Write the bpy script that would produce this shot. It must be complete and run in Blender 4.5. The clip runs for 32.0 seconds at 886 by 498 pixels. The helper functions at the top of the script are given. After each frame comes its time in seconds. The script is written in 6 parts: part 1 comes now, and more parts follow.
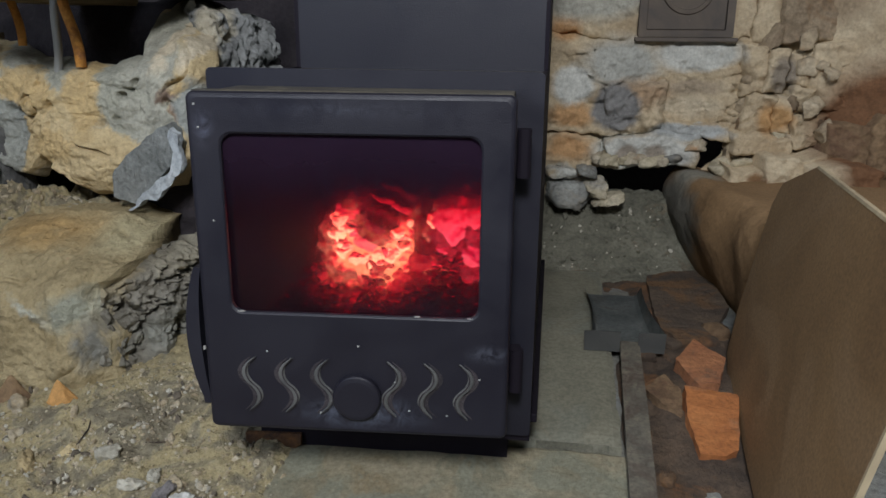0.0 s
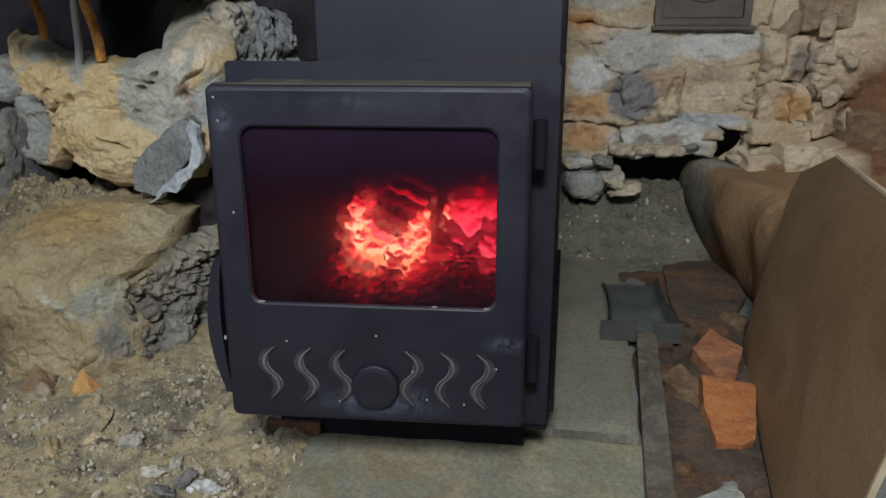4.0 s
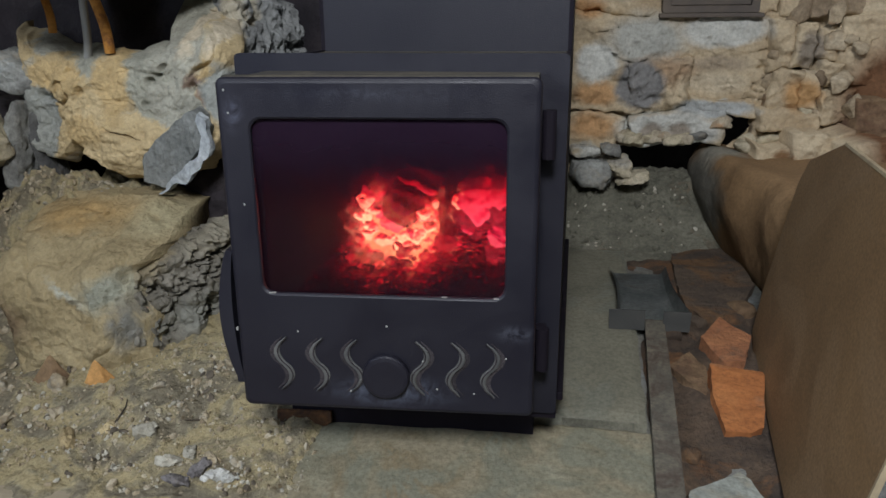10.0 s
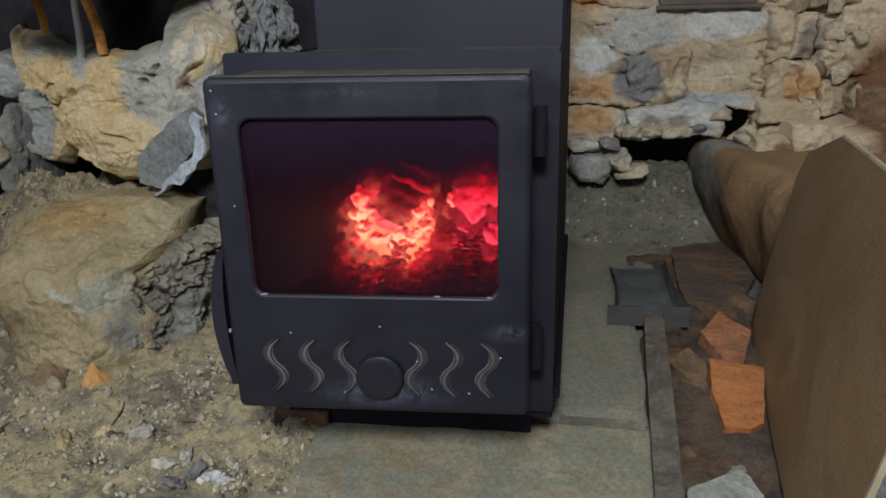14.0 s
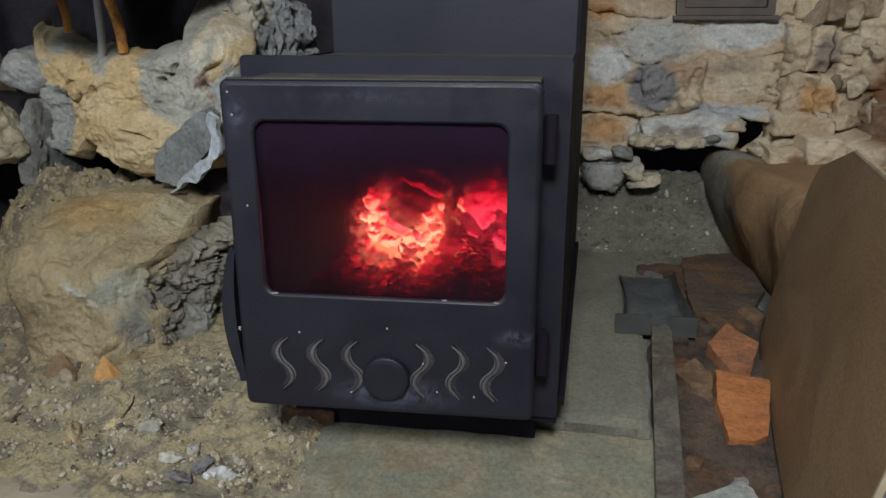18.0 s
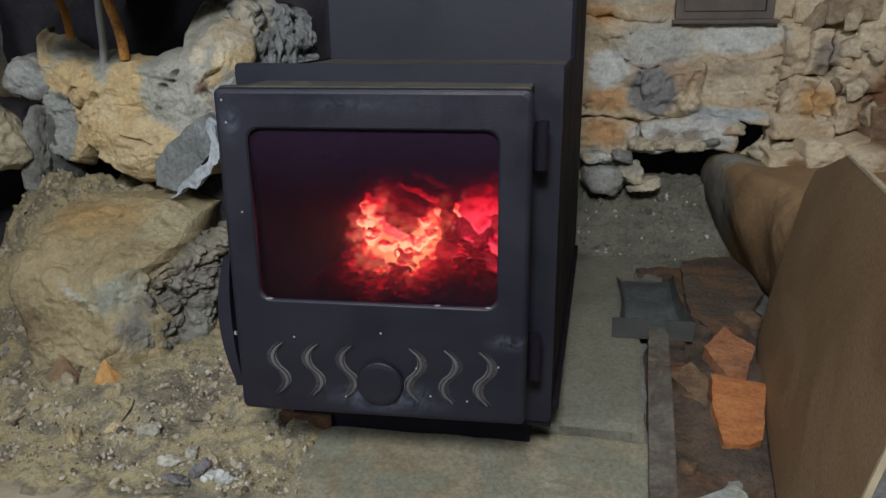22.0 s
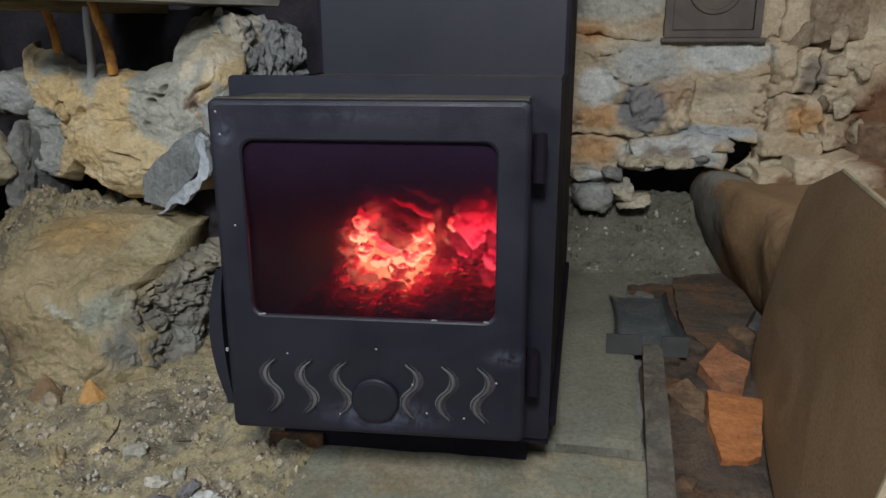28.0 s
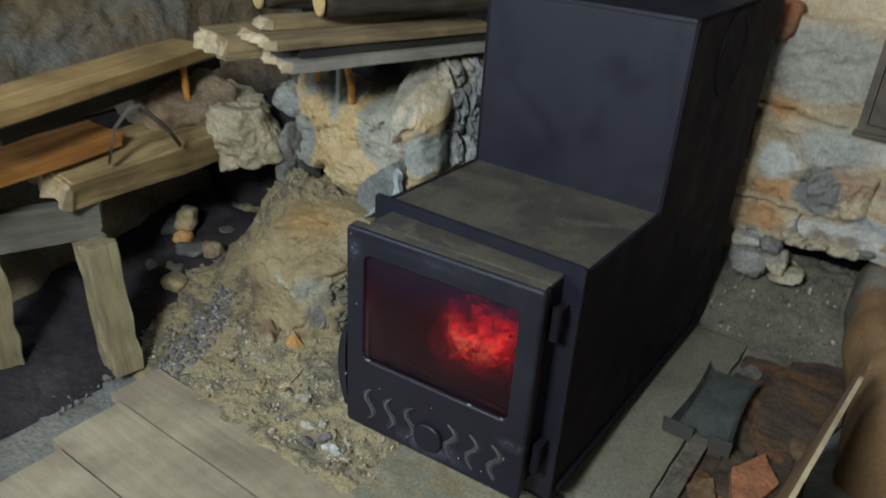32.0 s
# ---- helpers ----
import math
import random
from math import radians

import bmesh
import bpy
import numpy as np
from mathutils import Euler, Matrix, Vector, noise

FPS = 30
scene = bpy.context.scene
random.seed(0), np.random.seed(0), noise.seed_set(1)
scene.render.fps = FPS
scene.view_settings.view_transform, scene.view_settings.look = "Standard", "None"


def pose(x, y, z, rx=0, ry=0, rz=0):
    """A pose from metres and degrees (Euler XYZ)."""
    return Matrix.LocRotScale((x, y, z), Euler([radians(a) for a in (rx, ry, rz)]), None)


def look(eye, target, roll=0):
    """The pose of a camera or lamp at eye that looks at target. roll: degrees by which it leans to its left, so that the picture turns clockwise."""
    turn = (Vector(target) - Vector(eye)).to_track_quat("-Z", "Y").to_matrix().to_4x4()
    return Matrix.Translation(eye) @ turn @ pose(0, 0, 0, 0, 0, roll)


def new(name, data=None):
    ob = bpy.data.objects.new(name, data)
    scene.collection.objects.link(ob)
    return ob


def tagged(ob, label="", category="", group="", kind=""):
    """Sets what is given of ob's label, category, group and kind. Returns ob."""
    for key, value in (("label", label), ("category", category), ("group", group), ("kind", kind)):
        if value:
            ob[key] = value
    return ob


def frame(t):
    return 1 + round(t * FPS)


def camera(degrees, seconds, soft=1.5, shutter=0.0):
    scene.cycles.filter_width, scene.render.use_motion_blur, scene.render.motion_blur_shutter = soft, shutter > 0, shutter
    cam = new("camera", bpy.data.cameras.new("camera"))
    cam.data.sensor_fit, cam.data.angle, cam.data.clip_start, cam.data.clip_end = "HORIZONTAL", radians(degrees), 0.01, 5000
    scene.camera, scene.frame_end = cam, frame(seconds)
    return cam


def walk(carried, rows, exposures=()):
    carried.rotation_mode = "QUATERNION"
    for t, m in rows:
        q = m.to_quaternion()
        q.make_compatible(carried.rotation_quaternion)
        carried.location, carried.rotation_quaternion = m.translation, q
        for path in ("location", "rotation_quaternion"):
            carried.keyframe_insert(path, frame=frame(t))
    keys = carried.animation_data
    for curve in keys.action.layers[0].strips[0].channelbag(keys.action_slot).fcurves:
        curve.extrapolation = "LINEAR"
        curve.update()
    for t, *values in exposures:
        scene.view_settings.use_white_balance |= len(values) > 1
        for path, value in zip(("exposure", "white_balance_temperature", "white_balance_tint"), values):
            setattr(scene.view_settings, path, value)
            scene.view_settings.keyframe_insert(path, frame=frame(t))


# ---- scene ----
cam = camera(61.2, 32.0, shutter=0.9)
METRES, EYE, TILT, LEAN, TURN = 8.0, 1.5, 0.0, 0.0, 0.0
PATH = [
    (0, (0.206, -0.748, 0.495), (-0.066, 1.156, -0.056), 0.5),
    (0.5, (0.199, -0.75, 0.493), (-0.074, 1.151, -0.065), 0.4),
    (1, (0.197, -0.758, 0.499), (-0.083, 1.14, -0.065), 0.5),
    (1.5, (0.198, -0.758, 0.496), (-0.101, 1.137, -0.067), 0.3),
    (2, (0.2, -0.757, 0.496), (-0.108, 1.137, -0.068), 0.2),
    (2.5, (0.205, -0.756, 0.496), (-0.107, 1.136, -0.073), 0.1),
    (3, (0.207, -0.755, 0.498), (-0.107, 1.136, -0.073), -0.1),
    (3.5, (0.206, -0.755, 0.497), (-0.107, 1.135, -0.077), -0.0),
    (5.5, (0.206, -0.754, 0.5), (-0.105, 1.136, -0.078), -0.3),
    (6, (0.201, -0.759, 0.494), (-0.108, 1.13, -0.086), 0.2),
    (6.5, (0.197, -0.756, 0.487), (-0.102, 1.134, -0.095), 1.9),
    (7, (0.198, -0.756, 0.487), (-0.102, 1.132, -0.1), 1.3),
    (7.5, (0.202, -0.755, 0.492), (-0.114, 1.122, -0.122), 0.6),
    (8, (0.202, -0.759, 0.498), (-0.127, 1.113, -0.125), -0.0),
    (8.5, (0.2, -0.759, 0.499), (-0.141, 1.108, -0.133), -0.4),
    (9, (0.203, -0.758, 0.503), (-0.13, 1.111, -0.126), -0.3),
    (9.5, (0.203, -0.759, 0.502), (-0.126, 1.116, -0.113), -0.1),
    (10, (0.203, -0.759, 0.501), (-0.125, 1.119, -0.104), -0.5),
    (10.5, (0.203, -0.757, 0.501), (-0.122, 1.121, -0.104), -0.7),
    (11, (0.206, -0.754, 0.496), (-0.118, 1.124, -0.112), -0.7),
    (11.5, (0.205, -0.755, 0.499), (-0.113, 1.121, -0.117), -1.0),
    (12, (0.207, -0.758, 0.501), (-0.116, 1.116, -0.117), -0.8),
    (12.5, (0.206, -0.757, 0.502), (-0.123, 1.116, -0.116), -1.1),
    (13, (0.208, -0.756, 0.5), (-0.13, 1.117, -0.116), -0.9),
    (13.5, (0.211, -0.753, 0.499), (-0.13, 1.119, -0.116), -1.3),
    (14, (0.216, -0.748, 0.503), (-0.126, 1.123, -0.115), -1.4),
    (14.5, (0.214, -0.754, 0.502), (-0.135, 1.121, -0.102), -1.2),
    (16.5, (0.22, -0.751, 0.505), (-0.147, 1.122, -0.093), -0.9),
    (17, (0.218, -0.755, 0.504), (-0.155, 1.117, -0.094), -0.3),
    (17.5, (0.218, -0.754, 0.503), (-0.157, 1.115, -0.102), -0.2),
    (18, (0.222, -0.755, 0.506), (-0.154, 1.113, -0.102), -0.2),
    (18.5, (0.224, -0.758, 0.505), (-0.158, 1.109, -0.103), 0.7),
    (19, (0.224, -0.755, 0.507), (-0.159, 1.111, -0.102), -0.0),
    (19.5, (0.225, -0.753, 0.507), (-0.159, 1.113, -0.103), -0.2),
    (20, (0.227, -0.757, 0.508), (-0.165, 1.108, -0.098), -0.5),
    (20.5, (0.227, -0.76, 0.51), (-0.174, 1.104, -0.096), -0.6),
    (21, (0.233, -0.751, 0.506), (-0.17, 1.112, -0.098), -1.0),
    (21.5, (0.238, -0.751, 0.508), (-0.158, 1.113, -0.098), -0.8),
    (22, (0.24, -0.757, 0.512), (-0.157, 1.108, -0.091), -0.5),
    (22.5, (0.243, -0.757, 0.516), (-0.155, 1.109, -0.086), -0.8),
    (23, (0.227, -0.754, 0.505), (-0.164, 1.113, -0.098), -1.4),
    (23.5, (0.199, -0.748, 0.493), (-0.174, 1.117, -0.125), -0.7),
    (24, (0.196, -0.741, 0.484), (-0.16, 1.131, -0.122), 0.7),
    (24.5, (0.206, -0.742, 0.487), (-0.148, 1.134, -0.111), 0.4),
    (25, (0.208, -0.751, 0.495), (-0.145, 1.127, -0.094), 0.6),
    (25.5, (0.208, -0.753, 0.499), (-0.145, 1.128, -0.08), 0.1),
    (26, (0.216, -0.749, 0.5), (-0.137, 1.135, -0.07), 0.1),
    (26.5, (0.222, -0.742, 0.503), (-0.128, 1.145, -0.059), -0.3),
    (28.5, (0.224, -0.753, 0.501), (-0.14, 1.135, -0.049), -0.0),
    (29, (0.224, -0.747, 0.501), (-0.147, 1.128, -0.087), 0.1),
    (29.5, (0.225, -0.748, 0.508), (-0.16, 1.109, -0.128), -0.5),
    (30, (0.268, -0.734, 0.552), (-0.269, 1.061, -0.149), 0.3),
    (30.5, (0.334, -0.709, 0.647), (-0.304, 0.999, -0.176), -0.7),
    (31, (0.422, -0.704, 0.777), (-0.356, 0.904, -0.123), 0.3),
    (31.5, (0.484, -0.751, 0.867), (-0.438, 0.76, -0.064), 2.6),
    (32, (0.548, -0.789, 0.944), (-0.456, 0.679, 0.03), 3.7),
]
walk(cam, [(t, look(eye, target, roll)) for t, eye, target, roll in PATH], ((0, 0, 6500, 10), (29.5, 0, 6500, 10), (31, 0.08, 6350, 3), (32, 0.08, 6350, 3)))

# ---- room light ----
world = bpy.data.worlds.new("world")
scene.world = world
world.use_nodes = True
world.node_tree.nodes["Background"].inputs[0].default_value = (0.62, 0.72, 0.85, 1)
world.node_tree.nodes["Background"].inputs[1].default_value = 0.03


def area_lamp(name, eye, target, size, watts, colour):
    lamp = bpy.data.lights.new(name, "AREA")
    lamp.shape, lamp.size, lamp.energy, lamp.color = "DISK", size, watts, colour
    ob = new(name, lamp)
    ob.matrix_world = look(eye, target)
    return ob


# unseen main lamp behind the camera, placed to suit the shading
area_lamp("key_light", (0.22, -1.50, 1.50), (0.05, 0.4, 0.2), 0.40, 42, (0.91, 0.94, 1.0))
# added bluish fill from the left, with no known source
area_lamp("fill_light", (-1.7, -2.2, 1.5), (-0.1, 0.4, 0.2), 1.0, 30, (0.68, 0.80, 1.0))


# ---- materials ----
def nodes_of(name, rough=0.8, metal=0.0):
    m = bpy.data.materials.new(name)
    m.use_nodes = True
    nt = m.node_tree
    b = nt.nodes["Principled BSDF"]
    b.inputs["Roughness"].default_value, b.inputs["Metallic"].default_value = rough, metal
    return m, nt, b


def add(nt, kind, **values):
    n = nt.nodes.new(kind)
    for k, v in values.items():
        n.inputs[k].default_value = v
    return n


def coords(nt, per_object=True):
    """Object coordinates, moved by a random step for each object."""
    tc = nt.nodes.new("ShaderNodeTexCoord")
    if not per_object:
        return tc.outputs["Object"]
    info = nt.nodes.new("ShaderNodeObjectInfo")
    mul = nt.nodes.new("ShaderNodeMath")
    mul.operation = "MULTIPLY"
    mul.inputs[1].default_value = 13.7
    nt.links.new(info.outputs["Random"], mul.inputs[0])
    v = nt.nodes.new("ShaderNodeVectorMath")
    nt.links.new(tc.outputs["Object"], v.inputs[0])
    nt.links.new(mul.outputs[0], v.inputs[1])
    return v.outputs[0]


def noise_of(nt, vec, scale, detail=5.0, rough=0.6, distort=0.0):
    n = add(nt, "ShaderNodeTexNoise", Scale=scale, Detail=detail, Roughness=rough, Distortion=distort)
    nt.links.new(vec, n.inputs["Vector"])
    return n.outputs["Fac"]


def ramp_of(nt, fac, stops):
    r = nt.nodes.new("ShaderNodeValToRGB")
    while len(r.color_ramp.elements) < len(stops):
        r.color_ramp.elements.new(0.5)
    for e, (pos, col) in zip(r.color_ramp.elements, stops):
        e.position, e.color = pos, (*col, 1)
    nt.links.new(fac, r.inputs[0])
    return r.outputs[0]


def mix_of(nt, fac, a, b, mode="MIX"):
    m = nt.nodes.new("ShaderNodeMix")
    m.data_type, m.blend_type = "RGBA", mode
    for k, v in ((0, fac), (6, a), (7, b)):
        if isinstance(v, (int, float)):
            m.inputs[k].default_value = v
        elif isinstance(v, tuple):
            m.inputs[k].default_value = (*v, 1)
        else:
            nt.links.new(v, m.inputs[k])
    return m.outputs[2]


def bump_of(nt, bsdf, heights, distance=0.004):
    """heights: pairs of a height and its strength, one bump after the other."""
    last = None
    for h, s in heights:
        b = add(nt, "ShaderNodeBump", Strength=s, Distance=distance)
        nt.links.new(h, b.inputs["Height"])
        if last:
            nt.links.new(last, b.inputs["Normal"])
        last = b.outputs[0]
    nt.links.new(last, bsdf.inputs["Normal"])


def earthy(name, dark, mid, light, patch, patch_at=0.6, scale=9.0, rough=0.9, relief=0.7, grit=120.0, spots=None, per_object=True):
    """Stone, clay, plaster or soil: two scales of colour, patches of another colour, grit."""
    m, nt, b = nodes_of(name, rough)
    v = coords(nt, per_object)
    big = noise_of(nt, v, scale, 6, 0.65, 0.4)
    small = noise_of(nt, v, grit, 4, 0.7)
    base = ramp_of(nt, big, ((0.32, dark), (0.5, mid), (0.68, light)))
    blot = ramp_of(nt, noise_of(nt, v, scale * 0.55, 5, 0.7, 0.8), ((patch_at - 0.06, (0, 0, 0)), (patch_at + 0.06, (1, 1, 1))))
    col = mix_of(nt, blot, base, patch)
    if spots:
        far = noise_of(nt, v, scale * 0.8, 4, 0.6, 1.2)
        for pos, tint in spots:
            near = ramp_of(nt, far, ((pos - 0.10, (0, 0, 0)), (pos - 0.03, (1, 1, 1)), (pos + 0.03, (1, 1, 1)), (pos + 0.10, (0, 0, 0))))
            col = mix_of(nt, near, col, tint)
    grain = ramp_of(nt, small, ((0.3, (0.55, 0.55, 0.55)), (0.62, (1.12, 1.12, 1.12))))
    col = mix_of(nt, 0.75, col, grain, "MULTIPLY")
    nt.links.new(col, b.inputs["Base Color"])
    bump_of(nt, b, ((big, 0.5 * relief), (noise_of(nt, v, 45, 6, 0.7), 0.8 * relief), (small, 0.35 * relief)), 0.012)
    return m


def wooden(name, dark, light, axis=1, rough=0.75, grain=1.0):
    m, nt, b = nodes_of(name, rough)
    v = coords(nt)
    mp = nt.nodes.new("ShaderNodeMapping")
    s = [70.0, 70.0, 70.0]
    s[axis] = 4.0
    mp.inputs["Scale"].default_value = s
    nt.links.new(v, mp.inputs["Vector"])
    g = noise_of(nt, mp.outputs[0], 1.0, 5, 0.65, 0.6)
    col = ramp_of(nt, g, ((0.3, dark), (0.7, light)))
    stain = ramp_of(nt, noise_of(nt, v, 7, 5, 0.6), ((0.35, (0.55, 0.52, 0.5)), (0.65, (1.1, 1.08, 1.05))))
    col = mix_of(nt, 0.8, col, stain, "MULTIPLY")
    nt.links.new(col, b.inputs["Base Color"])
    bump_of(nt, b, ((g, 0.5 * grain), (noise_of(nt, v, 150, 3), 0.2)), 0.004)
    return m


def painted_steel(name, colour, dust, dusty=0.2, rough=0.42, shine=0.5, pale_patches=()):
    m, nt, b = nodes_of(name, rough)
    b.inputs["Specular IOR Level"].default_value = shine
    v = coords(nt, False)
    smear = noise_of(nt, v, 9, 6, 0.7, 0.6)
    fac = ramp_of(nt, smear, ((0.5 - dusty * 0.35, (0, 0, 0)), (0.95 - dusty * 0.35, (1, 1, 1))))
    fleck = ramp_of(nt, noise_of(nt, v, 210, 2, 0.5), ((0.72, (0, 0, 0)), (0.78, (0.35, 0.35, 0.35))))
    col = mix_of(nt, fac, colour, dust)
    col = mix_of(nt, fleck, col, tuple(min(1, c * 2) for c in dust))
    for place, radius, tint, most in pale_patches:
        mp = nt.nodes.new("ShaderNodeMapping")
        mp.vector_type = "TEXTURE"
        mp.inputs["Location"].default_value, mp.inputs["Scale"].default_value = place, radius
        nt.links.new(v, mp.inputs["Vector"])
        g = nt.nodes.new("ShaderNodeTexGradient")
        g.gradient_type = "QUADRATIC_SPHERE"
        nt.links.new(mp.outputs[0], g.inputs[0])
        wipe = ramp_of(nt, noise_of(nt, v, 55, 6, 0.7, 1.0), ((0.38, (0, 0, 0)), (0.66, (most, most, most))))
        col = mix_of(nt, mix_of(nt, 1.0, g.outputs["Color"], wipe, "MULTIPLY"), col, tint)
    nt.links.new(col, b.inputs["Base Color"])
    r = ramp_of(nt, smear, ((0.3, (rough - 0.08,) * 3), (0.75, (rough + 0.25,) * 3)))
    nt.links.new(r, b.inputs["Roughness"])
    bump_of(nt, b, ((noise_of(nt, v, 620, 2), 0.16), (noise_of(nt, v, 30, 3), 0.03)), 0.002)
    return m


M_STEEL = painted_steel("black_stove_paint", (0.0098, 0.0097, 0.0165), (0.0128, 0.0127, 0.0195), 0.35, 0.44, 0.38)
# dust smear round the slots; other paler blue-grey patches at top, left and right
M_DOOR = painted_steel("dusty_black_door_paint", (0.0086, 0.0082, 0.0145), (0.0125, 0.0120, 0.0185), 0.35, 0.42, 0.37, pale_patches=(
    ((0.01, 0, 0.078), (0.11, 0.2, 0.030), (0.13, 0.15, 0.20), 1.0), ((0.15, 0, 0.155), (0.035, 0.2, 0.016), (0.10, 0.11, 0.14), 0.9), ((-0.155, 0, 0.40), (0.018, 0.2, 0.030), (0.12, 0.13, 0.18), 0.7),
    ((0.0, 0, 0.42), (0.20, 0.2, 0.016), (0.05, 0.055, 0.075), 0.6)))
# the stove's black paint again, darker and duller for its shaded sides
M_SIDE = painted_steel("shaded_black_paint", (0.0090, 0.0070, 0.0115), (0.0096, 0.0074, 0.0122), 0.1, 0.68, 0.16)
M_DUSTY = earthy("dusty_stove_top", (0.034, 0.031, 0.025), (0.055, 0.048, 0.036), (0.082, 0.070, 0.050), (0.036, 0.033, 0.029), 0.58, 9, 0.8, 0.10, 190, ((0.60, (0.078, 0.068, 0.048)),))
M_BARE = painted_steel("bare_worn_steel", (0.23, 0.24, 0.23), (0.32, 0.31, 0.27), 0.4, 0.5)
# soot of the fire chamber, and the black given to shaded gaps
M_SOOT_SHADE = earthy("soot_and_shade_black", (0.020, 0.016, 0.019), (0.032, 0.026, 0.030), (0.050, 0.042, 0.044), (0.022, 0.018, 0.020))
M_OCHRE = earthy("ochre_clay_stone", (0.26, 0.20, 0.11), (0.46, 0.36, 0.19), (0.58, 0.47, 0.27), (0.40, 0.38, 0.32), 0.6)
M_GREY = earthy("grey_rubble_stone", (0.10, 0.10, 0.095), (0.22, 0.22, 0.20), (0.36, 0.37, 0.34), (0.30, 0.26, 0.19), 0.6)
M_CHALK = earthy("whitewashed_stone", (0.33, 0.33, 0.29), (0.50, 0.50, 0.45), (0.64, 0.63, 0.57), (0.42, 0.34, 0.22), 0.6)
M_BEIGE = earthy("beige_sandstone", (0.25, 0.21, 0.15), (0.43, 0.37, 0.27), (0.55, 0.49, 0.37), (0.44, 0.26, 0.13), 0.62)
M_BROWN = earthy("brown_sooty_stone", (0.09, 0.055, 0.03), (0.17, 0.105, 0.055), (0.26, 0.17, 0.09), (0.12, 0.06, 0.035), 0.6)
M_DARKSTONE = earthy("dark_slate_stone", (0.05, 0.05, 0.05), (0.11, 0.11, 0.105), (0.19, 0.19, 0.18), (0.15, 0.13, 0.10), 0.62)
# slab darkened for the shade that falls on the floor beside the stove
M_SLAB = earthy("grey_green_hearth_slab", (0.128, 0.124, 0.090), (0.168, 0.162, 0.118), (0.205, 0.195, 0.142), (0.155, 0.132, 0.090), 0.60, 5, 0.75, 0.22, 150, ((0.36, (0.175, 0.176, 0.135)),))
M_BRICK = earthy("orange_brick", (0.29, 0.102, 0.030), (0.37, 0.132, 0.038), (0.42, 0.165, 0.052), (0.28, 0.13, 0.06), 0.62, 14, 0.9, 0.35, 150)
# earth kept darker than its own colour, for the shade on that floor
M_EARTH = earthy("rusty_brown_earth", (0.042, 0.030, 0.022), (0.074, 0.051, 0.034), (0.115, 0.077, 0.048), (0.155, 0.076, 0.032), 0.56, 16, 0.95, 0.9)
M_BOARD = earthy("brown_hardboard", (0.18, 0.106, 0.049), (0.225, 0.136, 0.063), (0.265, 0.165, 0.08), (0.165, 0.098, 0.048), 0.60, 5, 0.6, 0.10, 220, ((0.38, (0.24, 0.15, 0.075)),))
M_EDGE = wooden("pale_board_edge", (0.38, 0.30, 0.18), (0.55, 0.46, 0.30), 1, 0.8)
M_OLDWOOD = wooden("weathered_timber", (0.13, 0.092, 0.045), (0.42, 0.325, 0.17), 1, 0.8, 1.6)
M_TANWOOD = wooden("tan_plank_wood", (0.25, 0.16, 0.06), (0.46, 0.315, 0.125), 1, 0.8, 1.3)
M_GREYWOOD = wooden("grey_plank_wood", (0.24, 0.235, 0.20), (0.42, 0.41, 0.35), 1)
M_DULLGREYWOOD = wooden("dull_grey_board", (0.115, 0.11, 0.09), (0.21, 0.20, 0.165), 1)
M_DARKWOOD = wooden("black_timber", (0.012, 0.011, 0.010), (0.04, 0.034, 0.028), 1)
M_POSTWOOD = wooden("weathered_post_wood", (0.20, 0.165, 0.09), (0.42, 0.36, 0.21), 2, 0.85, 1.6)
M_FLOORWOOD = wooden("pale_floor_plank", (0.30, 0.255, 0.175), (0.40, 0.345, 0.245), 0, 0.8, 0.4)
M_RUSTDARK = earthy("dark_rust", (0.05, 0.022, 0.010), (0.11, 0.05, 0.018), (0.20, 0.09, 0.028), (0.04, 0.02, 0.012), 0.6, 30)
M_ROOM = earthy("pale_room_plaster", (0.56, 0.54, 0.52), (0.64, 0.62, 0.60), (0.70, 0.68, 0.66), (0.58, 0.56, 0.54))


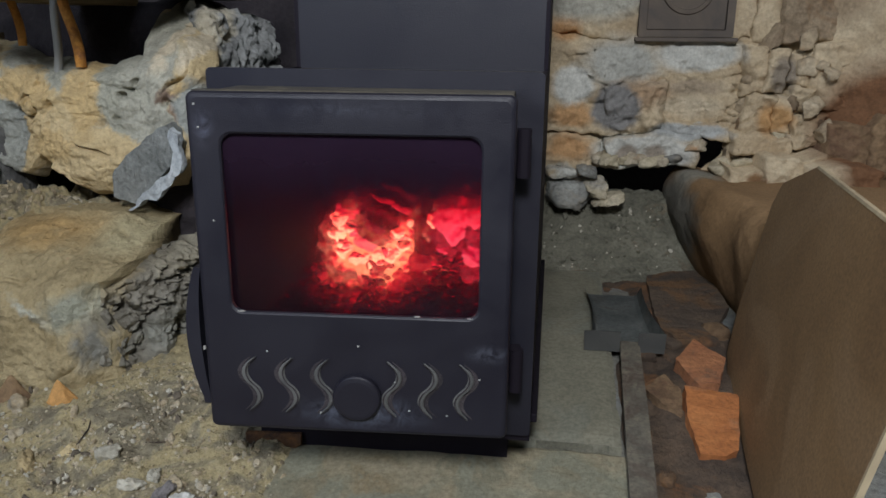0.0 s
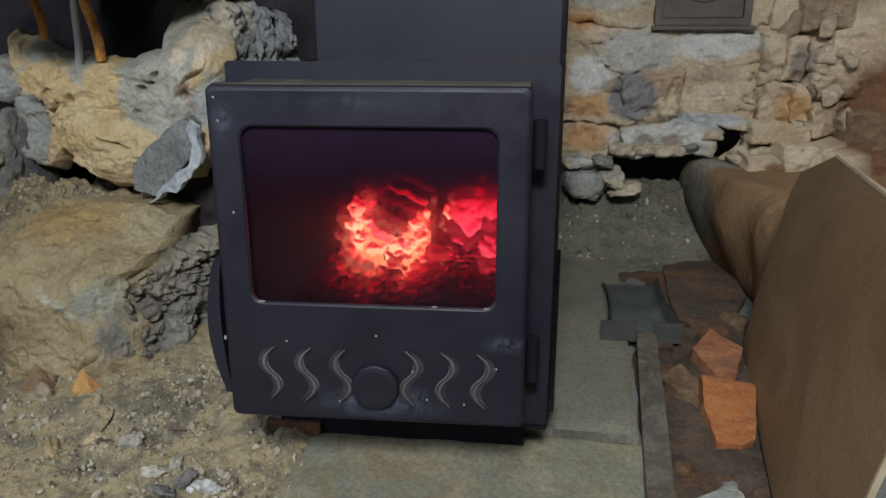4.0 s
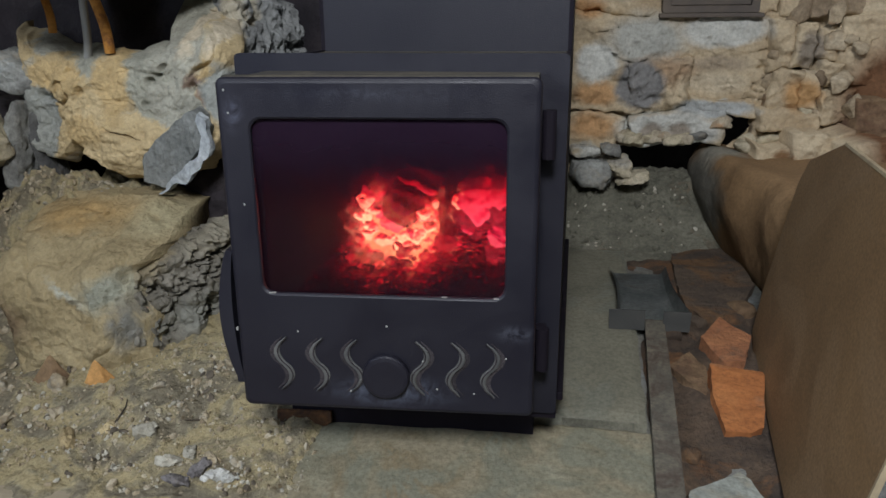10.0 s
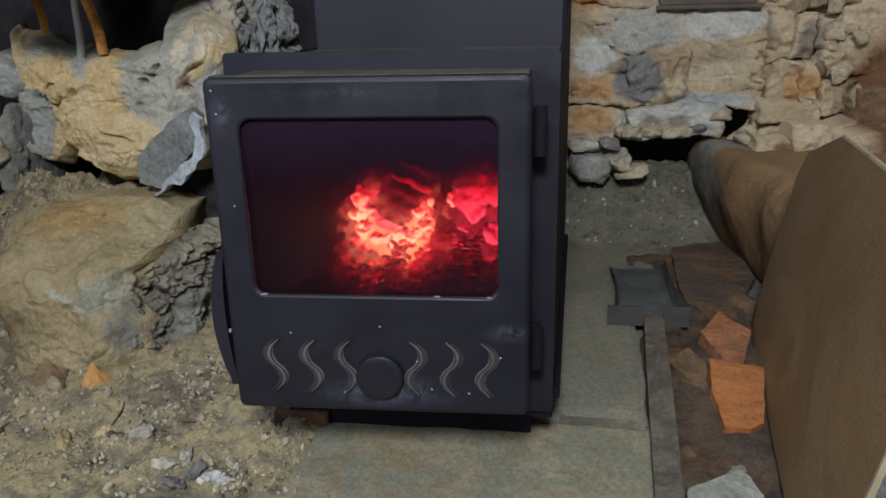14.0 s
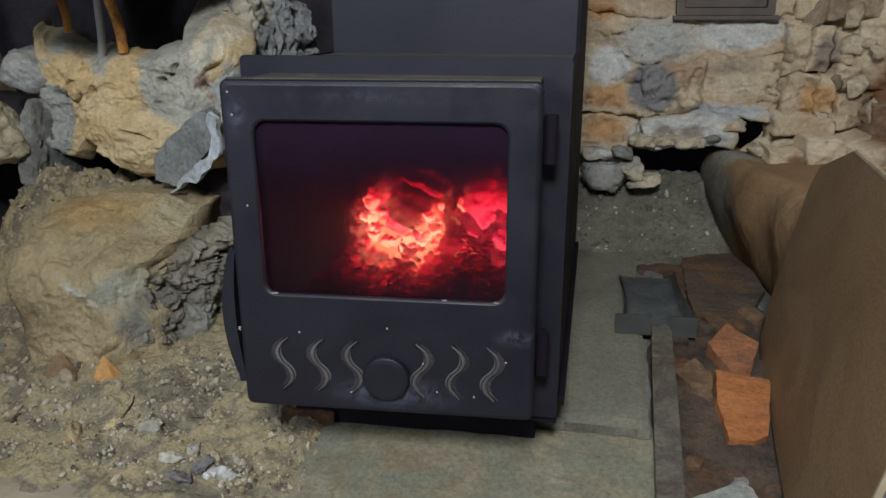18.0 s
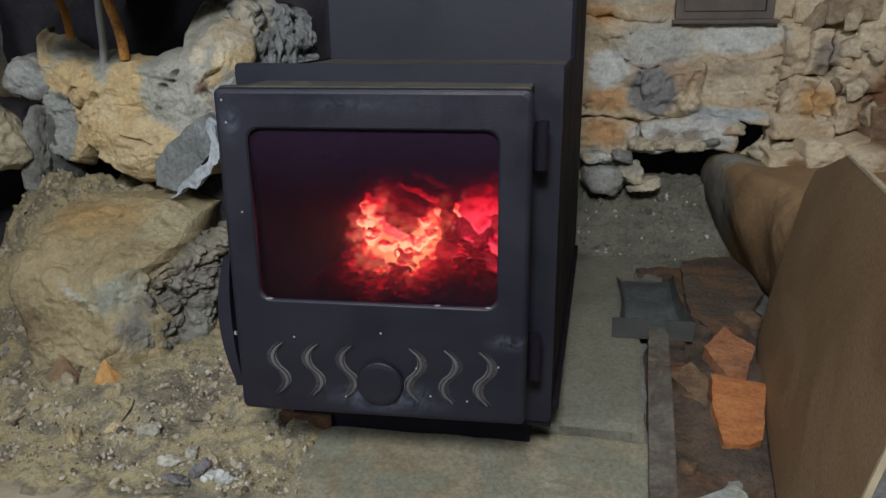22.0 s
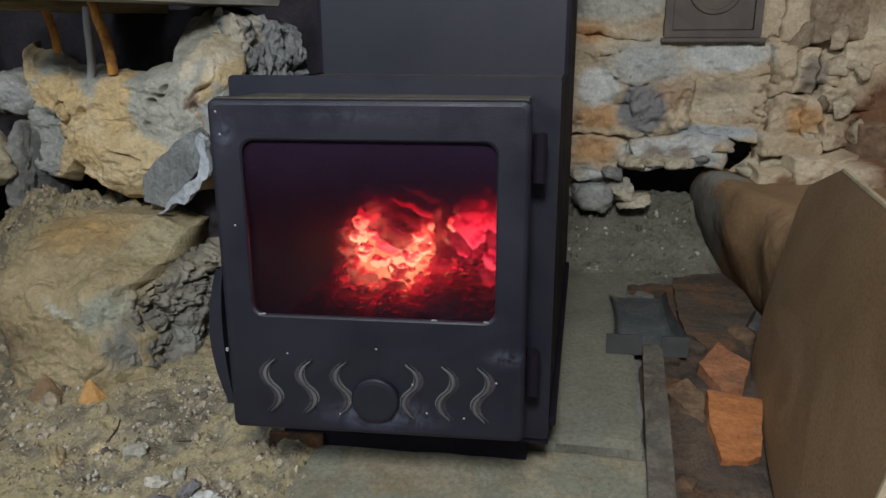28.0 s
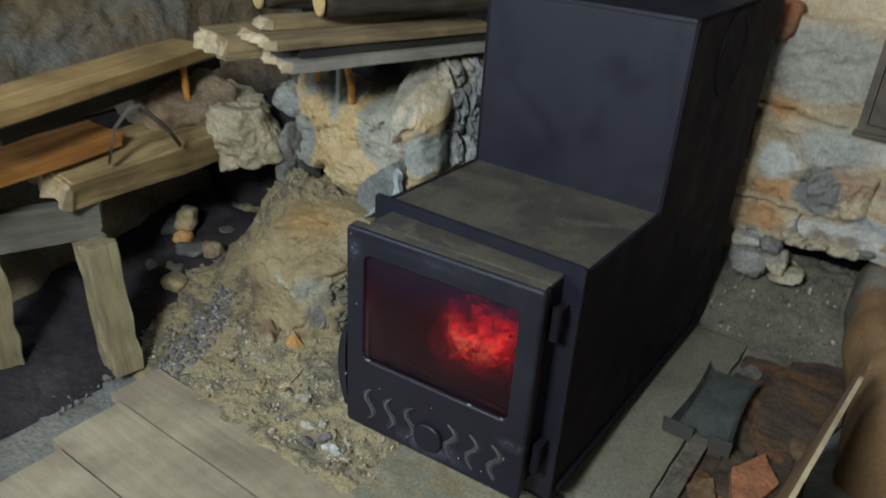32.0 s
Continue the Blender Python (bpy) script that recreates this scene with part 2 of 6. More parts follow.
def glass_material():
    m = bpy.data.materials.new("sooty_stove_glass")
    m.use_nodes = True
    nt = m.node_tree
    nt.nodes.clear()
    out = nt.nodes.new("ShaderNodeOutputMaterial")
    clear = add(nt, "ShaderNodeBsdfTransparent")
    clear.inputs[0].default_value = (0.72, 0.60, 0.66, 1)
    gloss = add(nt, "ShaderNodeBsdfGlossy", Roughness=0.12)
    film = nt.nodes.new("ShaderNodeBsdfDiffuse")
    film.inputs[0].default_value = (0.0195, 0.0105, 0.0215, 1)
    haze = add(nt, "ShaderNodeBsdfRefraction", Roughness=0.5, IOR=1.3)
    haze.inputs["Color"].default_value = (0.85, 0.20, 0.34, 1)
    blur = add(nt, "ShaderNodeBsdfRefraction", Roughness=0.11, IOR=1.3)
    blur.inputs["Color"].default_value = (0.80, 0.42, 0.50, 1)
    soft = nt.nodes.new("ShaderNodeMixShader")
    soft.inputs[0].default_value = 0.16
    nt.links.new(clear.outputs[0], soft.inputs[1])
    nt.links.new(blur.outputs[0], soft.inputs[2])
    misty = nt.nodes.new("ShaderNodeMixShader")
    misty.inputs[0].default_value = 0.14
    nt.links.new(soft.outputs[0], misty.inputs[1])
    nt.links.new(haze.outputs[0], misty.inputs[2])
    tc = nt.nodes.new("ShaderNodeTexCoord")
    soot = ramp_of(nt, noise_of(nt, tc.outputs["Object"], 14, 5, 0.7, 0.5), ((0.4, (0.10, 0.10, 0.10)), (0.8, (0.30, 0.30, 0.30))))
    # smoke has left a denser film on the upper half of the pane
    axes = nt.nodes.new("ShaderNodeSeparateXYZ")
    nt.links.new(tc.outputs["Object"], axes.inputs[0])
    rise = add(nt, "ShaderNodeMapRange")
    rise.interpolation_type = "SMOOTHSTEP"
    for slot, val in zip(("From Min", "From Max", "To Min", "To Max"), (0.300, 0.390, 0.0, 0.62)):
        rise.inputs[slot].default_value = val
    nt.links.new(axes.outputs["Z"], rise.inputs["Value"])
    dense = add(nt, "ShaderNodeMath")
    dense.use_clamp = True
    nt.links.new(soot, dense.inputs[0])
    nt.links.new(rise.outputs[0], dense.inputs[1])
    brown = add(nt, "ShaderNodeMapRange")
    brown.inputs["From Min"].default_value, brown.inputs["From Max"].default_value = 0.285, 0.350
    nt.links.new(axes.outputs["Z"], brown.inputs["Value"])
    tint = mix_of(nt, brown.outputs[0], (0.72, 0.58, 0.66), (0.60, 0.022, 0.10))
    nt.links.new(tint, clear.inputs[0])
    a = nt.nodes.new("ShaderNodeMixShader")
    nt.links.new(dense.outputs[0], a.inputs[0])
    nt.links.new(misty.outputs[0], a.inputs[1])
    nt.links.new(film.outputs[0], a.inputs[2])
    fr = add(nt, "ShaderNodeFresnel", IOR=1.28)
    c = nt.nodes.new("ShaderNodeMixShader")
    nt.links.new(fr.outputs[0], c.inputs[0])
    nt.links.new(a.outputs[0], c.inputs[1])
    nt.links.new(gloss.outputs[0], c.inputs[2])
    nt.links.new(c.outputs[0], out.inputs[0])
    return m


def ember_material(name, strength, low, hot, spread=0.5, centre=None, start=0.33, scale=85, ashy=0.12):
    """Glowing coal: each piece has a heat of its own, broken up by fine dark crust; loose ash lies on what faces up. centre: (place, radius) round which the heat fades."""
    m, nt, b = nodes_of(name, 0.95)
    v = coords(nt)
    n = noise_of(nt, v, scale, 7, 0.72, 0.6)
    b.inputs["Base Color"].default_value = (0.03, 0.022, 0.022, 1)
    info = nt.nodes.new("ShaderNodeObjectInfo")
    heat = add(nt, "ShaderNodeMath")
    heat.operation = "MULTIPLY_ADD"
    nt.links.new(info.outputs["Random"], heat.inputs[0])
    heat.inputs[1].default_value = spread
    nt.links.new(n, heat.inputs[2])
    shift = add(nt, "ShaderNodeMath")
    shift.operation = "SUBTRACT"
    nt.links.new(heat.outputs[0], shift.inputs[0])
    shift.inputs[1].default_value = spread / 2
    geo = nt.nodes.new("ShaderNodeNewGeometry")
    axes = nt.nodes.new("ShaderNodeSeparateXYZ")
    nt.links.new(geo.outputs["Normal"], axes.inputs[0])
    crust = add(nt, "ShaderNodeMath")
    crust.operation = "MULTIPLY_ADD"
    nt.links.new(axes.outputs["Z"], crust.inputs[0])
    crust.inputs[1].default_value = -ashy
    nt.links.new(shift.outputs[0], crust.inputs[2])
    col = ramp_of(nt, crust.outputs[0], ((start, (0.0, 0.0, 0.0)), (start + 0.10, low), (start + 0.21, hot[0]), (start + 0.37, hot[1])))
    if centre:
        tc = nt.nodes.new("ShaderNodeTexCoord")
        mp = nt.nodes.new("ShaderNodeMapping")
        mp.vector_type = "TEXTURE"
        mp.inputs["Location"].default_value, mp.inputs["Scale"].default_value = centre[0], centre[1]
        nt.links.new(tc.outputs["Object"], mp.inputs["Vector"])
        g = nt.nodes.new("ShaderNodeTexGradient")
        g.gradient_type = "QUADRATIC_SPHERE"
        nt.links.new(mp.outputs[0], g.inputs[0])
        col = mix_of(nt, 1.0, col, g.outputs["Color"], "MULTIPLY")
    nt.links.new(col, b.inputs["Emission Color"])
    b.inputs["Emission Strength"].default_value = strength
    bump_of(nt, b, ((n, 0.8),), 0.01)
    return m


M_GLASS = glass_material()
M_EMBER = ember_material("glowing_embers", 6.5, (0.30, 0.003, 0.008), ((0.95, 0.07, 0.06), (1.0, 0.66, 0.27)), 0.45, None, 0.16, 52, 0.30)
M_GLOW = ember_material("red_hot_coal", 3.6, (0.12, 0.0005, 0.005), ((0.75, 0.012, 0.055), (1.0, 0.14, 0.16)), 0.20, None, 0.24, 45, 0.30)
M_DULLGLOW = ember_material("dull_red_coal", 2.0, (0.08, 0.0005, 0.004), ((0.45, 0.006, 0.02), (1.0, 0.06, 0.06)), 0.35, None, 0.30, 40)


def ember_bed(name, strength, spots, ashy=0.42):
    """A crust of embers: heat gathers round the spots (place, radius, heat) and breaks up into crumbs."""
    m, nt, b = nodes_of(name, 0.95)
    b.inputs["Base Color"].default_value = (0.02, 0.014, 0.016, 1)
    tc = nt.nodes.new("ShaderNodeTexCoord")
    v = tc.outputs["Object"]
    n = noise_of(nt, v, 75, 6, 0.7, 0.7)
    cells = add(nt, "ShaderNodeTexVoronoi", Scale=95.0)
    nt.links.new(v, cells.inputs["Vector"])

    def maths(kind, p, q, r=None):
        k = nt.nodes.new("ShaderNodeMath")
        k.operation = kind
        for slot, val in zip(k.inputs, (p, q, r)):
            if isinstance(val, (int, float)):
                slot.default_value = val
            elif val is not None:
                nt.links.new(val, slot)
        return k.outputs[0]

    heat = maths("MULTIPLY_ADD", n, 0.9, -0.20)
    heat = maths("MULTIPLY_ADD", cells.outputs["Distance"], -0.30, heat)
    for place, radius, hot in spots:
        mp = nt.nodes.new("ShaderNodeMapping")
        mp.vector_type = "TEXTURE"
        mp.inputs["Location"].default_value, mp.inputs["Scale"].default_value = place, radius
        nt.links.new(v, mp.inputs["Vector"])
        g = nt.nodes.new("ShaderNodeTexGradient")
        g.gradient_type = "SPHERICAL"
        nt.links.new(mp.outputs[0], g.inputs[0])
        heat = maths("MULTIPLY_ADD", g.outputs["Fac"], hot, heat)
    geo = nt.nodes.new("ShaderNodeNewGeometry")
    axes = nt.nodes.new("ShaderNodeSeparateXYZ")
    nt.links.new(geo.outputs["Normal"], axes.inputs[0])
    heat = maths("MULTIPLY_ADD", axes.outputs["Z"], -ashy, heat)
    col = ramp_of(nt, heat, ((0.0, (0, 0, 0)), (0.14, (0.05, 0.0005, 0.002)), (0.34, (0.32, 0.004, 0.009)), (0.52, (0.95, 0.025, 0.055)), (0.72, (1.0, 0.50, 0.16))))
    nt.links.new(col, b.inputs["Emission Color"])
    b.inputs["Emission Strength"].default_value = strength
    bump_of(nt, b, ((n, 0.8),), 0.01)
    return m


def patched(name, dark, light, patches, relief=0.35, scale=7.0, grit=150.0, ragged=0.03):
    """Clay over stone: a soft mottled ground with patches (place, radius, turn, colour, edge) of other clay."""
    m, nt, b = nodes_of(name, 0.95)
    b.inputs["Specular IOR Level"].default_value = 0.25
    tc = nt.nodes.new("ShaderNodeTexCoord")
    v = tc.outputs["Object"]
    big = noise_of(nt, v, scale, 5, 0.6, 0.3)
    small = noise_of(nt, v, grit, 4, 0.7)
    mid = noise_of(nt, v, 40, 5, 0.65)
    col = ramp_of(nt, big, ((0.3, dark), (0.68, light)))
    wob = add(nt, "ShaderNodeTexNoise", Scale=22.0, Detail=5.0, Roughness=0.65)
    nt.links.new(v, wob.inputs["Vector"])
    less = nt.nodes.new("ShaderNodeVectorMath")
    less.operation = "MULTIPLY_ADD"
    nt.links.new(wob.outputs["Color"], less.inputs[0])
    less.inputs[1].default_value = (ragged * 2,) * 3
    nt.links.new(v, less.inputs[2])
    for place, radius, turn, tint, edge in patches:
        mp = nt.nodes.new("ShaderNodeMapping")
        mp.vector_type = "TEXTURE"
        mp.inputs["Location"].default_value = [c + ragged for c in place]
        mp.inputs["Rotation"].default_value = (0, radians(turn), 0)
        mp.inputs["Scale"].default_value = radius
        nt.links.new(less.outputs[0], mp.inputs["Vector"])
        g = nt.nodes.new("ShaderNodeTexGradient")
        g.gradient_type = "SPHERICAL"
        nt.links.new(mp.outputs[0], g.inputs[0])
        mask = ramp_of(nt, g.outputs["Fac"], ((0.02, (0, 0, 0)), (0.02 + edge, (1, 1, 1))))
        tone = mix_of(nt, 0.5, tint, ramp_of(nt, mid, ((0.3, tuple(c * 0.6 for c in tint)), (0.7, tuple(min(1, c * 1.3) for c in tint)))))
        col = mix_of(nt, mask, col, tone)
    grain = ramp_of(nt, small, ((0.3, (0.62, 0.62, 0.62)), (0.62, (1.1, 1.1, 1.1))))
    col = mix_of(nt, 0.6, col, grain, "MULTIPLY")
    specks = ramp_of(nt, noise_of(nt, v, 70, 3, 0.6, 0.5), ((0.25, (0.45, 0.43, 0.40)), (0.33, (1, 1, 1))))
    col = mix_of(nt, 0.8, col, specks, "MULTIPLY")
    nt.links.new(col, b.inputs["Base Color"])
    bump_of(nt, b, ((mid, 0.8 * relief), (small, 0.5 * relief)), 0.012)
    return m


M_GREYBEIGE = earthy("grey_beige_plaster", (0.27, 0.25, 0.19), (0.38, 0.36, 0.29), (0.47, 0.45, 0.37), (0.40, 0.30, 0.19), 0.64, 6)
M_BROWNBEIGE = earthy("brown_beige_stone", (0.16, 0.115, 0.07), (0.26, 0.195, 0.125), (0.36, 0.28, 0.18), (0.24, 0.14, 0.07), 0.6)
BW, BO, BT = (0.55, 0.55, 0.50), (0.50, 0.30, 0.145), (0.54, 0.46, 0.33)
M_WALLMAP = patched("patchy_limewashed_rubble", (0.40, 0.305, 0.19), (0.57, 0.475, 0.325), (
    ((0.352, 0.97, 0.435), (0.110, 1, 0.075), 0, (0.42, 0.42, 0.375), 0.5), ((0.514, 0.97, 0.459), (0.105, 1, 0.045), 0, BW, 0.3), ((0.247, 0.97, 0.389), (0.055, 1, 0.050), 0, BW, 0.3),
    ((0.249, 0.97, 0.322), (0.060, 1, 0.032), 0, BO, 0.4), ((0.246, 0.97, 0.249), (0.070, 1, 0.040), 0, BO, 0.5), ((0.228, 0.97, 0.510), (0.045, 1, 0.036), 0, BO, 0.5),
    ((0.403, 0.97, 0.375), (0.095, 1, 0.042), 0, (0.42, 0.30, 0.19), 0.6), ((0.510, 0.97, 0.388), (0.085, 1, 0.022), 0, (0.38, 0.31, 0.22), 0.5), ((0.498, 0.97, 0.347), (0.090, 1, 0.032), 0, BT, 0.5),
    ((0.345, 0.97, 0.340), (0.060, 1, 0.062), 0, (0.235, 0.23, 0.22), 0.25), ((0.503, 0.97, 0.293), (0.100, 1, 0.022), 0, (0.42, 0.435, 0.42), 0.3),
    ((0.413, 0.97, 0.244), (0.130, 1, 0.050), 0, BW, 0.25), ((0.372, 0.97, 0.240), (0.030, 1, 0.028), 0, (0.31, 0.27, 0.22), 0.4), ((0.437, 0.97, 0.240), (0.032, 1, 0.027), 0, (0.31, 0.27, 0.22), 0.4),
    ((0.675, 0.97, 0.327), (0.045, 1, 0.042), 0, (0.45, 0.27, 0.12), 0.5), ((0.632, 0.90, 0.197), (0.022, 1, 0.030), 0, (0.24, 0.14, 0.07), 0.4), ((0.683, 0.97, 0.419), (0.034, 1, 0.048), 0, (0.25, 0.21, 0.16), 0.4),
    ((0.885, 0.97, 0.290), (0.165, 1, 0.195), 0, (0.17, 0.085, 0.042), 0.3), ((0.274, 0.97, 0.610), (0.170, 1, 0.100), 0, (0.39, 0.38, 0.32), 0.3), ((0.760, 0.97, 0.600), (0.110, 1, 0.100), 0, (0.33, 0.25, 0.16), 0.4), ((0.228, 0.97, 0.183), (0.050, 1, 0.034), 0, BW, 0.4)), 0.55, 9.0, 150.0, 0.018)
M_WALLMAP2 = earthy("warm_beige_rubble", (0.27, 0.205, 0.13), (0.42, 0.335, 0.22), (0.54, 0.455, 0.32), (0.38, 0.24, 0.12), 0.62, 12)
G1, G2, G3, O1, CREAM = (0.33, 0.325, 0.26), (0.38, 0.37, 0.30), (0.31, 0.32, 0.285), (0.50, 0.37, 0.185), (0.58, 0.50, 0.36)
M_PIERMIX = patched("ochre_clay_over_grey_stone", (0.43, 0.325, 0.17), (0.61, 0.485, 0.28), (
    ((-0.700, 0.47, 0.478), (0.110, 1, 0.050), 0, G2, 0.15), ((-0.640, 0.47, 0.432), (0.075, 1, 0.035), 15, G1, 0.2),
    ((-0.518, 0.47, 0.415), (0.075, 1, 0.095), 0, G1, 0.08), ((-0.480, 0.47, 0.350), (0.055, 1, 0.050), 0, G2, 0.2),
    ((-0.505, 0.60, 0.495), (0.055, 1, 0.085), 20, G1, 0.12), ((-0.752, 0.47, 0.335), (0.042, 1, 0.100), 0, G3, 0.12),
    ((-0.442, 0.47, 0.392), (0.020, 1, 0.018), 0, (0.21, 0.15, 0.11), 0.3), ((-0.425, 0.47, 0.365), (0.014, 1, 0.020), 0, (0.30, 0.17, 0.09), 0.3),
    ((-0.410, 0.62, 0.495), (0.024, 1, 0.090), 0, CREAM, 0.3), ((-0.690, 0.47, 0.385), (0.045, 1, 0.022), 12, O1, 0.25),
    ((-0.650, 0.47, 0.300), (0.060, 1, 0.030), 0, O1, 0.3), ((-0.390, 0.47, 0.365), (0.050, 1, 0.060), 0, G3, 0.3), ((-0.430, 0.47, 0.410), (0.030, 1, 0.020), 0, O1, 0.4), ((-0.700, 0.47, 0.240), (0.040, 1, 0.016), 0, CREAM, 0.3), ((-0.580, 0.47, 0.345), (0.030, 1, 0.020), 0, G2, 0.5), ((-0.615, 0.47, 0.395), (0.022, 1, 0.018), 0, G2, 0.5), ((-0.475, 0.55, 0.445), (0.060, 1, 0.060), 0, G2, 0.3), ((-0.455, 0.60, 0.490), (0.022, 1, 0.075), 10, CREAM, 0.4),
    ((-0.597, 0.47, 0.385), (0.036, 1, 0.085), -6, O1, 0.3), ((-0.705, 0.47, 0.397), (0.075, 1, 0.034), 8, O1, 0.3)), 0.75)
M_DIRT = earthy("grey_trodden_dirt", (0.13, 0.125, 0.105), (0.20, 0.195, 0.165), (0.28, 0.27, 0.225), (0.22, 0.235, 0.23), 0.55, 6, 0.95, 0.9)
M_SLATE = earthy("grey_slate", (0.15, 0.16, 0.15), (0.22, 0.23, 0.215), (0.29, 0.295, 0.27), (0.25, 0.17, 0.12), 0.62, 12, 0.85, 1.0)
M_DULLBROWN = earthy("dull_brown_stone", (0.058, 0.043, 0.032), (0.092, 0.066, 0.046), (0.135, 0.096, 0.062), (0.165, 0.088, 0.038), 0.55, 15, 0.95, 0.9)
M_SLAB2 = earthy("stained_hearth_slab", (0.150, 0.136, 0.088), (0.215, 0.198, 0.132), (0.28, 0.262, 0.182), (0.21, 0.168, 0.098), 0.58, 11, 0.8, 0.45, 150, ((0.40, (0.195, 0.190, 0.134)), (0.62, (0.245, 0.212, 0.138))))
M_BRICK2 = earthy("dirty_red_brick", (0.20, 0.08, 0.04), (0.34, 0.14, 0.06), (0.44, 0.19, 0.08), (0.17, 0.10, 0.06), 0.55, 14)
M_BOULDER = patched("ochre_boulder_clay", (0.285, 0.225, 0.122), (0.42, 0.342, 0.195), (
    ((-0.60, 0.33, 0.185), (0.13, 0.12, 0.035), 0, (0.42, 0.285, 0.125), 0.7), ((-0.47, 0.36, 0.175), (0.07, 0.12, 0.03), 0, (0.43, 0.37, 0.22), 0.6),
    ((-0.50, 0.20, 0.090), (0.055, 0.2, 0.040), -15, (0.36, 0.365, 0.285), 0.6), ((-0.565, 0.20, 0.088), (0.050, 0.2, 0.010), 35, (0.43, 0.425, 0.345), 0.8),
    ((-0.475, 0.18, 0.035), (0.03, 0.2, 0.06), 0, (0.20, 0.195, 0.165), 0.6), ((-0.67, 0.22, 0.03), (0.045, 0.2, 0.05), 0, (0.20, 0.145, 0.085), 0.6)), 0.9, 9.0)
M_CRUMBFACE = patched("dark_crumbling_clay_face", (0.145, 0.135, 0.108), (0.265, 0.245, 0.198), (
    ((-0.40, 0.40, 0.02), (0.08, 0.5, 0.045), 0, (0.235, 0.232, 0.195), 0.6), ((-0.39, 0.39, 0.135), (0.06, 0.5, 0.035), 0, (0.30, 0.27, 0.20), 0.5), ((-0.46, 0.25, 0.11), (0.03, 0.5, 0.03), 0, (0.34, 0.29, 0.19), 0.5)), 0.9, 14.0)
M_SAND = earthy("sandy_brown_clay", (0.215, 0.182, 0.105), (0.33, 0.28, 0.162), (0.43, 0.375, 0.225), (0.255, 0.232, 0.16), 0.55, 11, 0.95, 1.0, 170, ((0.42, (0.37, 0.305, 0.165)), (0.60, (0.20, 0.172, 0.115))))
M_CHEEK2 = patched("smooth_brown_clay", (0.205, 0.125, 0.060), (0.29, 0.182, 0.092), (((0.475, 0.90, 0.10), (0.055, 0.24, 0.14), 0, (0.145, 0.138, 0.115), 0.4), ((0.52, 0.93, 0.20), (0.07, 0.10, 0.05), 0, (0.30, 0.285, 0.235), 0.5), ((0.60, 0.60, 0.14), (0.05, 0.12, 0.05), 20, (0.13, 0.08, 0.045), 0.7)), 0.3, 6.0)
M_RUSTWOOD = wooden("orange_stained_timber", (0.30, 0.11, 0.02), (0.60, 0.29, 0.07), 1, 0.8, 1.2)
M_CHALKOCHRE = earthy("pale_ochre_stone", (0.36, 0.31, 0.21), (0.48, 0.42, 0.29), (0.57, 0.51, 0.38), (0.38, 0.36, 0.31), 0.62)
M_BANK = earthy("brown_clay_bank", (0.15, 0.115, 0.065), (0.245, 0.19, 0.115), (0.33, 0.265, 0.17), (0.25, 0.26, 0.235), 0.56, 4, 0.95, 0.9, 90)
M_CHIPS = earthy("mortar_crumbs", (0.24, 0.19, 0.12), (0.38, 0.31, 0.20), (0.52, 0.46, 0.34), (0.36, 0.34, 0.28), 0.58, 25)
M_PALECHIP = earthy("pale_lime_mortar", (0.38, 0.35, 0.27), (0.50, 0.47, 0.38), (0.60, 0.57, 0.48), (0.40, 0.36, 0.28), 0.6, 30)
M_CLOD = earthy("dark_brown_clod", (0.07, 0.056, 0.04), (0.12, 0.098, 0.07), (0.18, 0.15, 0.11), (0.10, 0.085, 0.065), 0.6, 30)
M_PALEWHITE = earthy("white_lime_lump", (0.44, 0.44, 0.40), (0.58, 0.58, 0.54), (0.68, 0.68, 0.64), (0.46, 0.44, 0.38), 0.62, 30)
M_CLODGREY = earthy("grey_purple_clod", (0.13, 0.12, 0.12), (0.20, 0.185, 0.18), (0.27, 0.255, 0.245), (0.22, 0.19, 0.15), 0.62, 30)
M_ORANGECHIP = earthy("pale_orange_brick", (0.42, 0.22, 0.07), (0.56, 0.30, 0.10), (0.64, 0.38, 0.15), (0.5, 0.3, 0.14), 0.66, 12)
M_OLDIRON = painted_steel("old_rusty_iron", (0.055, 0.046, 0.042), (0.16, 0.13, 0.10), 0.6, 0.75)
M_HANDLE = earthy("grey_worn_handle", (0.075, 0.07, 0.056), (0.125, 0.112, 0.085), (0.19, 0.165, 0.12), (0.075, 0.055, 0.042), 0.56, 22, 0.75, 0.3, 160)
# slot lips painted paler, as if catching the light
M_LIP = painted_steel("lit_slot_lip", (0.026, 0.028, 0.032), (0.12, 0.12, 0.112), 0.75, 0.4)
M_CHAR = earthy("charcoal_black", (0.004, 0.003, 0.004), (0.008, 0.006, 0.008), (0.016, 0.012, 0.015), (0.006, 0.005, 0.006), 0.6, 30)
M_ASHGLOW = ember_bed("ash_over_embers", 4.2, (
    ((-0.02, 0.24, 0.165), (0.125, 0.15, 0.08), 0.46), ((-0.090, 0.29, 0.220), (0.030, 0.06, 0.040), 0.75), ((-0.072, 0.28, 0.185), (0.050, 0.07, 0.036), 0.85),
    ((-0.048, 0.27, 0.175), (0.055, 0.07, 0.034), 0.85), ((-0.020, 0.27, 0.190), (0.042, 0.07, 0.042), 0.85), ((0.002, 0.28, 0.215), (0.026, 0.06, 0.040), 0.65),
    ((-0.005, 0.24, 0.165), (0.030, 0.06, 0.020), 0.5), ((0.105, 0.29, 0.185), (0.035, 0.05, 0.030), 0.45), ((0.032, 0.27, 0.182), (0.022, 0.05, 0.030), 0.35)))
M_BARK = wooden("dark_bark", (0.02, 0.016, 0.012), (0.08, 0.06, 0.04), 1, 0.9)
